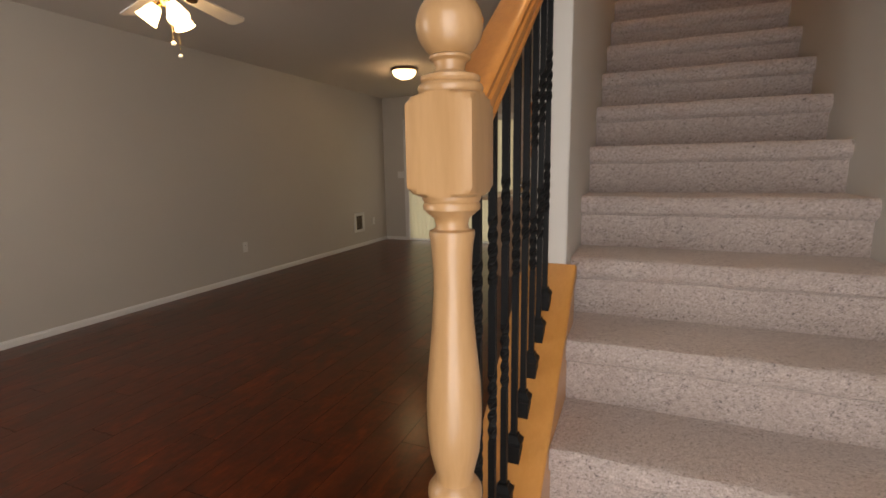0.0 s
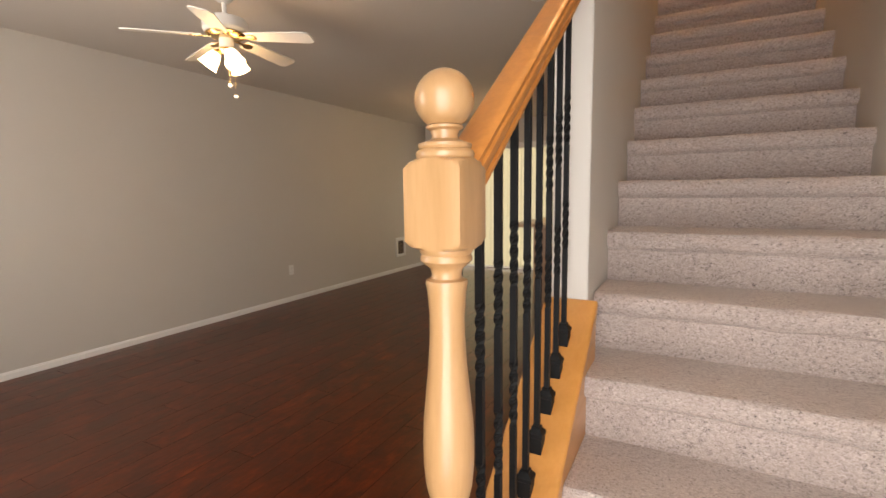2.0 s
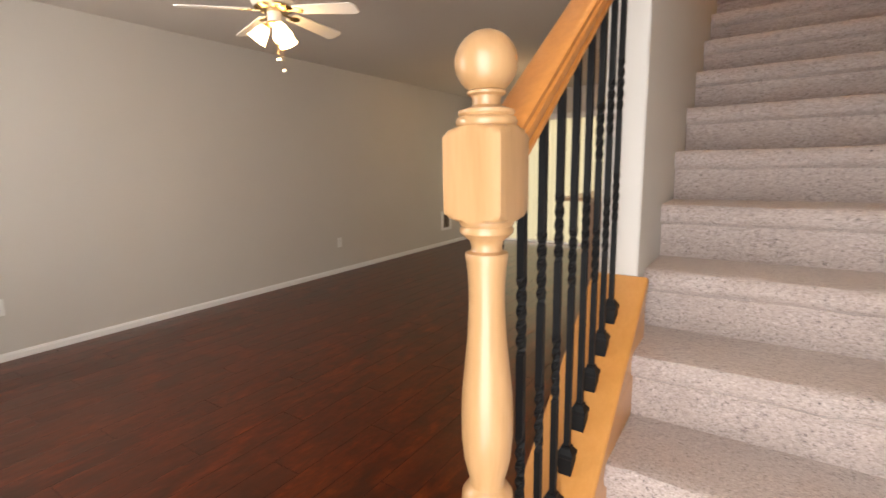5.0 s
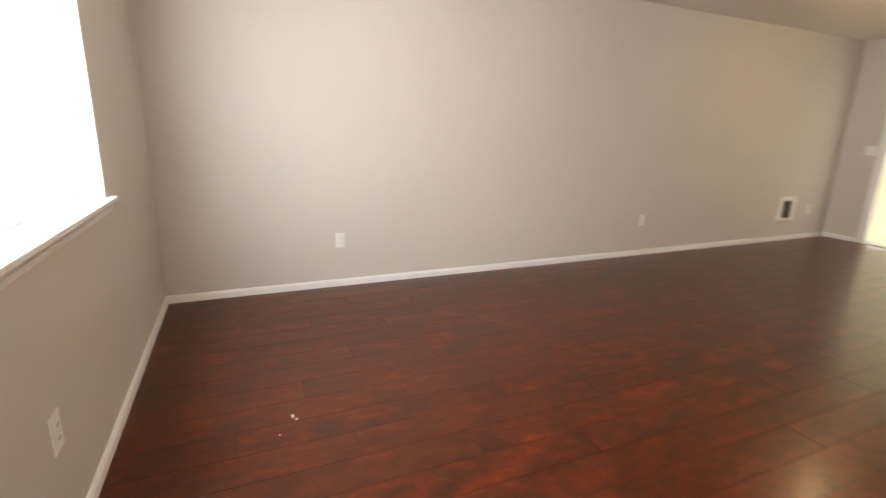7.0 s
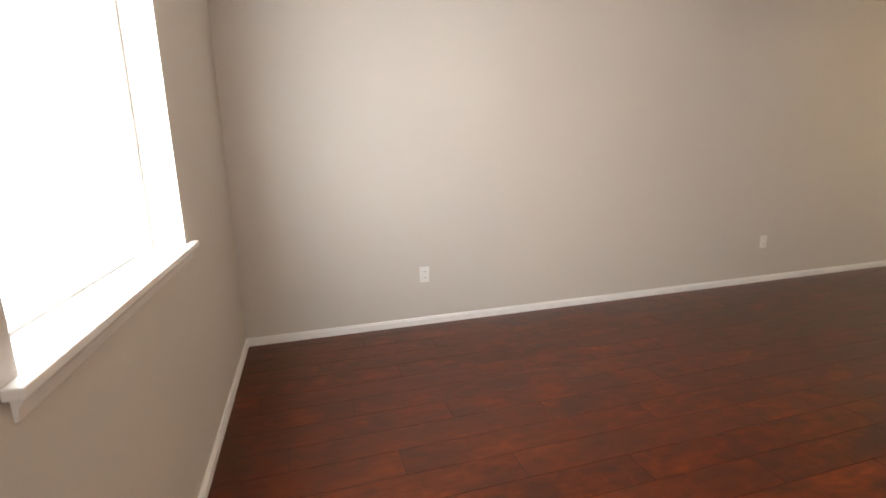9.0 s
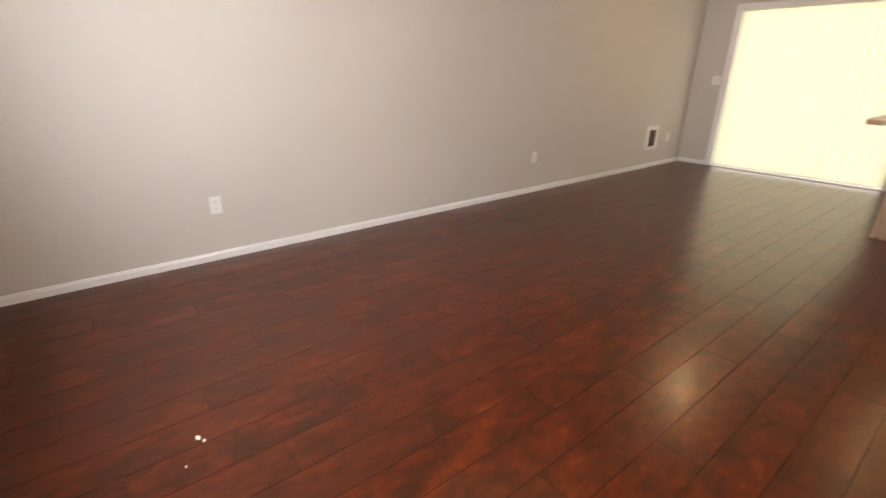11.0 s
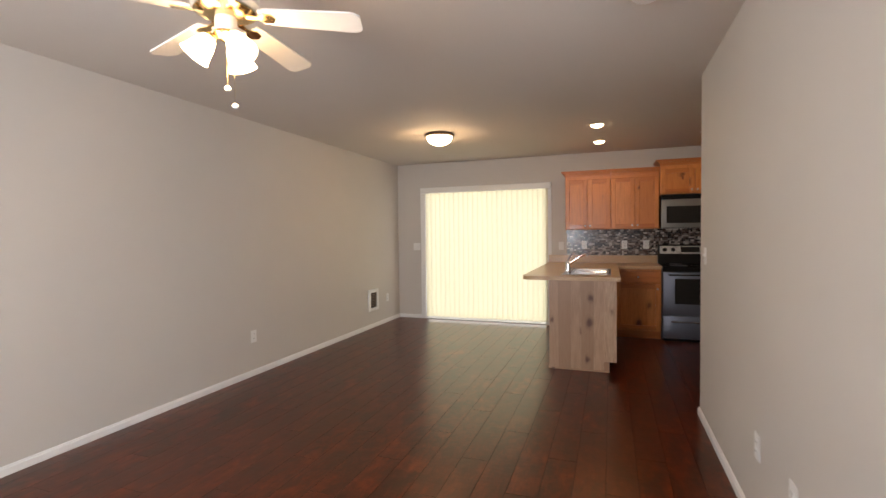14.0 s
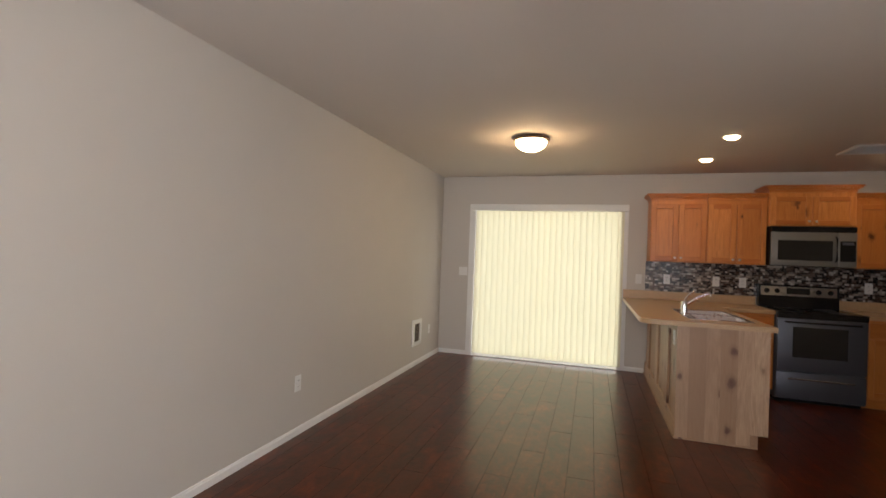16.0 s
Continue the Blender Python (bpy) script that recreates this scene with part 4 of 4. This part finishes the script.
# ---- stove ----
stove = thing("electric_range", "grey steel electric range with a black glass top", "stove", (0.322, 7.17, 0))
hw = 0.379
part("body", box(-hw, hw, 0.0, 0.62, 0.03, 0.895, 0.004), STEEL, stove)
part("toe_base", box(-hw + 0.02, hw - 0.02, 0.03, 0.6, 0.0, 0.0295), BLACK, stove)
d = part("oven_door", box(-hw + 0.004, hw - 0.004, -0.035, -0.001, 0.325, 0.845, 0.008, 2), STEEL, stove, "brushed steel oven door", True)
part("oven_window", box(-0.245, 0.215, -0.0375, -0.0345, 0.46, 0.765, 0.002), DARKGLASS, d, "dark oven window")
bm = tube(bmesh.new(), [(-0.31, -0.036, 0.812), (-0.31, -0.07, 0.812), (0.31, -0.07, 0.812), (0.31, -0.036, 0.812)], 0.009, 10)
part("handle", bm, BLACK, d, "black bar handle", True)
part("trim_strip", box(-hw, hw, -0.037, -0.001, 0.848, 0.893, 0.006, 2), BLACK, stove, "black front strip")
d = part("storage_drawer", box(-hw + 0.004, hw - 0.004, -0.03, -0.001, 0.045, 0.312, 0.008, 2), STEEL, stove, "brushed steel storage drawer", True)
part("handle", box(-0.28, 0.28, -0.046, -0.0295, 0.236, 0.252, 0.005, 2), CHROME, d, "bright handle strip")
top = part("cooktop", box(-hw, hw, -0.04, 0.56, 0.8955, 0.914, 0.005, 2), BLACK, stove, "black glass cooktop")
for bx0, by0, br in ((-0.19, 0.12, 0.10), (0.19, 0.12, 0.08), (-0.19, 0.40, 0.08), (0.19, 0.40, 0.10)):
    part("burner_ring", lathe(bmesh.new(), [(br, 0.9142), (br, 0.915), (br - 0.006, 0.915), (br - 0.006, 0.9142)], 32, Matrix.Translation((bx0, by0, 0))), STEEL, top)
bg = part("backguard", prism(bmesh.new(), [(0.545, 0.914), (0.618, 0.914), (0.618, 1.16), (0.57, 1.16), (0.56, 1.15)], "x", -hw, hw), BLACK, stove, "black backguard")
part("control_panel", prism(bmesh.new(), [(0.5497, 1.04), (0.556, 1.04), (0.561, 1.142), (0.5552, 1.142)], "x", -hw + 0.02, hw - 0.02), NICKEL, bg, "steel control panel")
part("display", prism(bmesh.new(), [(0.548, 1.06), (0.554, 1.06), (0.558, 1.13), (0.5525, 1.13)], "x", -0.11, 0.11), DARKGLASS, bg, "dark clock display")
for x in (-0.30, -0.20, 0.19, 0.30):
    m = Matrix.Translation((x, 0.5525, 1.092)) @ pose(0, 0, 0, 93, 0, 0)
    part("knob", lathe(bmesh.new(), [(0.0, 0.026), (0.018, 0.026), (0.024, 0.006), (0.028, 0.0), (0, 0)], 20, m), BLACK, bg, "black control knob", True)

# ---- microwave ----
mw = thing("microwave", "steel over-range microwave with a dark window", "microwave", (0.325, 7.42, 1.372))
part("body", box(-0.377, 0.377, 0.0, 0.385, 0.0, 0.424, 0.004), BLACK, mw)
d = part("door", box(-0.377, 0.215, -0.03, -0.001, 0.004, 0.362, 0.006, 2), MWSTEEL, mw, "brushed steel door", True)
part("window", box(-0.317, 0.17, -0.033, -0.0295, 0.065, 0.275, 0.002), DARKGLASS, d, "dark mesh window")
bm = tube(bmesh.new(), [(0.195, -0.03, 0.06), (0.195, -0.06, 0.075), (0.195, -0.06, 0.30), (0.195, -0.03, 0.315)], 0.008, 10)
part("handle", bm, BLACK, d, "black bar handle", True)
cp = part("control_panel", box(0.219, 0.377, -0.03, -0.001, 0.004, 0.362, 0.006, 2), MWSTEEL, mw, "", True)
part("keypad", box(0.232, 0.366, -0.033, -0.0295, 0.065, 0.275, 0.002), DARKGLASS, cp, "dark keypad")
part("display", box(0.25, 0.35, -0.0345, -0.0325, 0.235, 0.262), STEEL, cp)
part("vent_grille", box(-0.377, 0.377, -0.028, -0.001, 0.366, 0.42, 0.004), BLACK, mw, "black vent grille")
for i in range(4):
    part("grille_slat", box(-0.36, 0.36, -0.0315, -0.0275, 0.374 + 0.011 * i, 0.379 + 0.011 * i), BLACK, mw)

# ---- crumbs on the floor ----
for x, y, s in ((-2.177, 0.782, 0.011), (-2.150, 0.796, 0.008), (-2.06, 0.72, 0.005)):
    bm = bmesh.new()
    bmesh.ops.create_icosphere(bm, subdivisions=1, radius=s)
    for v in bm.verts:
        v.co = Vector((v.co.x * 1.5, v.co.y * 0.8, v.co.z * 0.35)) * random.uniform(0.7, 1.2)
        v.co.z += s * 0.36
    c = tagged(part("paper_scrap", bm, CEIL), "small white paper scrap lying on the floor", "litter", "scraps on the floor")
    c.location = (x, y, 0.0)

# ---- floor of planks ----
base = structure("floor", box(XW - 0.1, XK, YS - 0.15, YN + 0.1, -0.13, -0.012), SUBFLOOR, "dark reddish-brown hand-scraped wooden plank floor")
PW, CHAM, GAP = 0.163, 0.0005, 0.0012
cache = {}


def plank_mesh(w, l):
    """A plank with eased top edges, its middle at the origin."""
    key = (round(w, 3), round(l, 3))
    if key not in cache:
        a, b = w / 2 - GAP / 2, l / 2 - GAP / 2
        rect = lambda i, z: [(-a + i, -b + i, z), (a - i, -b + i, z), (a - i, b - i, z), (-a + i, b - i, z)]
        me = bpy.data.meshes.new("plank")
        faces = [(0, 1, 5, 4), (1, 2, 6, 5), (2, 3, 7, 6), (3, 0, 4, 7), (4, 5, 9, 8), (5, 6, 10, 9), (6, 7, 11, 10), (7, 4, 8, 11), (8, 9, 10, 11)]
        me.from_pydata(rect(0, -0.0118) + rect(0, -0.0012) + rect(CHAM, 0.0), [], faces)
        me.materials.append(PLANK)
        me.materials.append(SUBFLOOR)
        for face in me.polygons[:8]:
            face.material_index = 1
        cache[key] = me
    return cache[key]


def lay(x0, x1, y0, y1):
    """Planks along y over a rectangle, on one common grid of seams."""
    i0, i1 = math.floor((x0 + 1.0) / PW), math.ceil((x1 + 1.0) / PW)
    for i in range(i0, i1):
        a, b = max(x0, -1.0 + PW * i), min(x1, -1.0 + PW * (i + 1))
        if b - a < 0.01:
            continue
        y = y0 - 0.15 * ((i * 5) % 8)
        while y < y1 - 0.02:
            lo, hi = max(y, y0), min(y + 1.2, y1)
            if hi - lo > 0.03:
                ob = new("plank", plank_mesh(b - a, hi - lo))
                ob.parent, ob.location = base, ((a + b) / 2, (lo + hi) / 2, 0)
            y += 1.2


lay(XW + 0.001, XS, YS, YN - 0.001)
lay(XS + 0.001, XE, YS, 1.0)
lay(XS + 0.001, XK - 0.001, Y2 + 0.001, YN - 0.001)
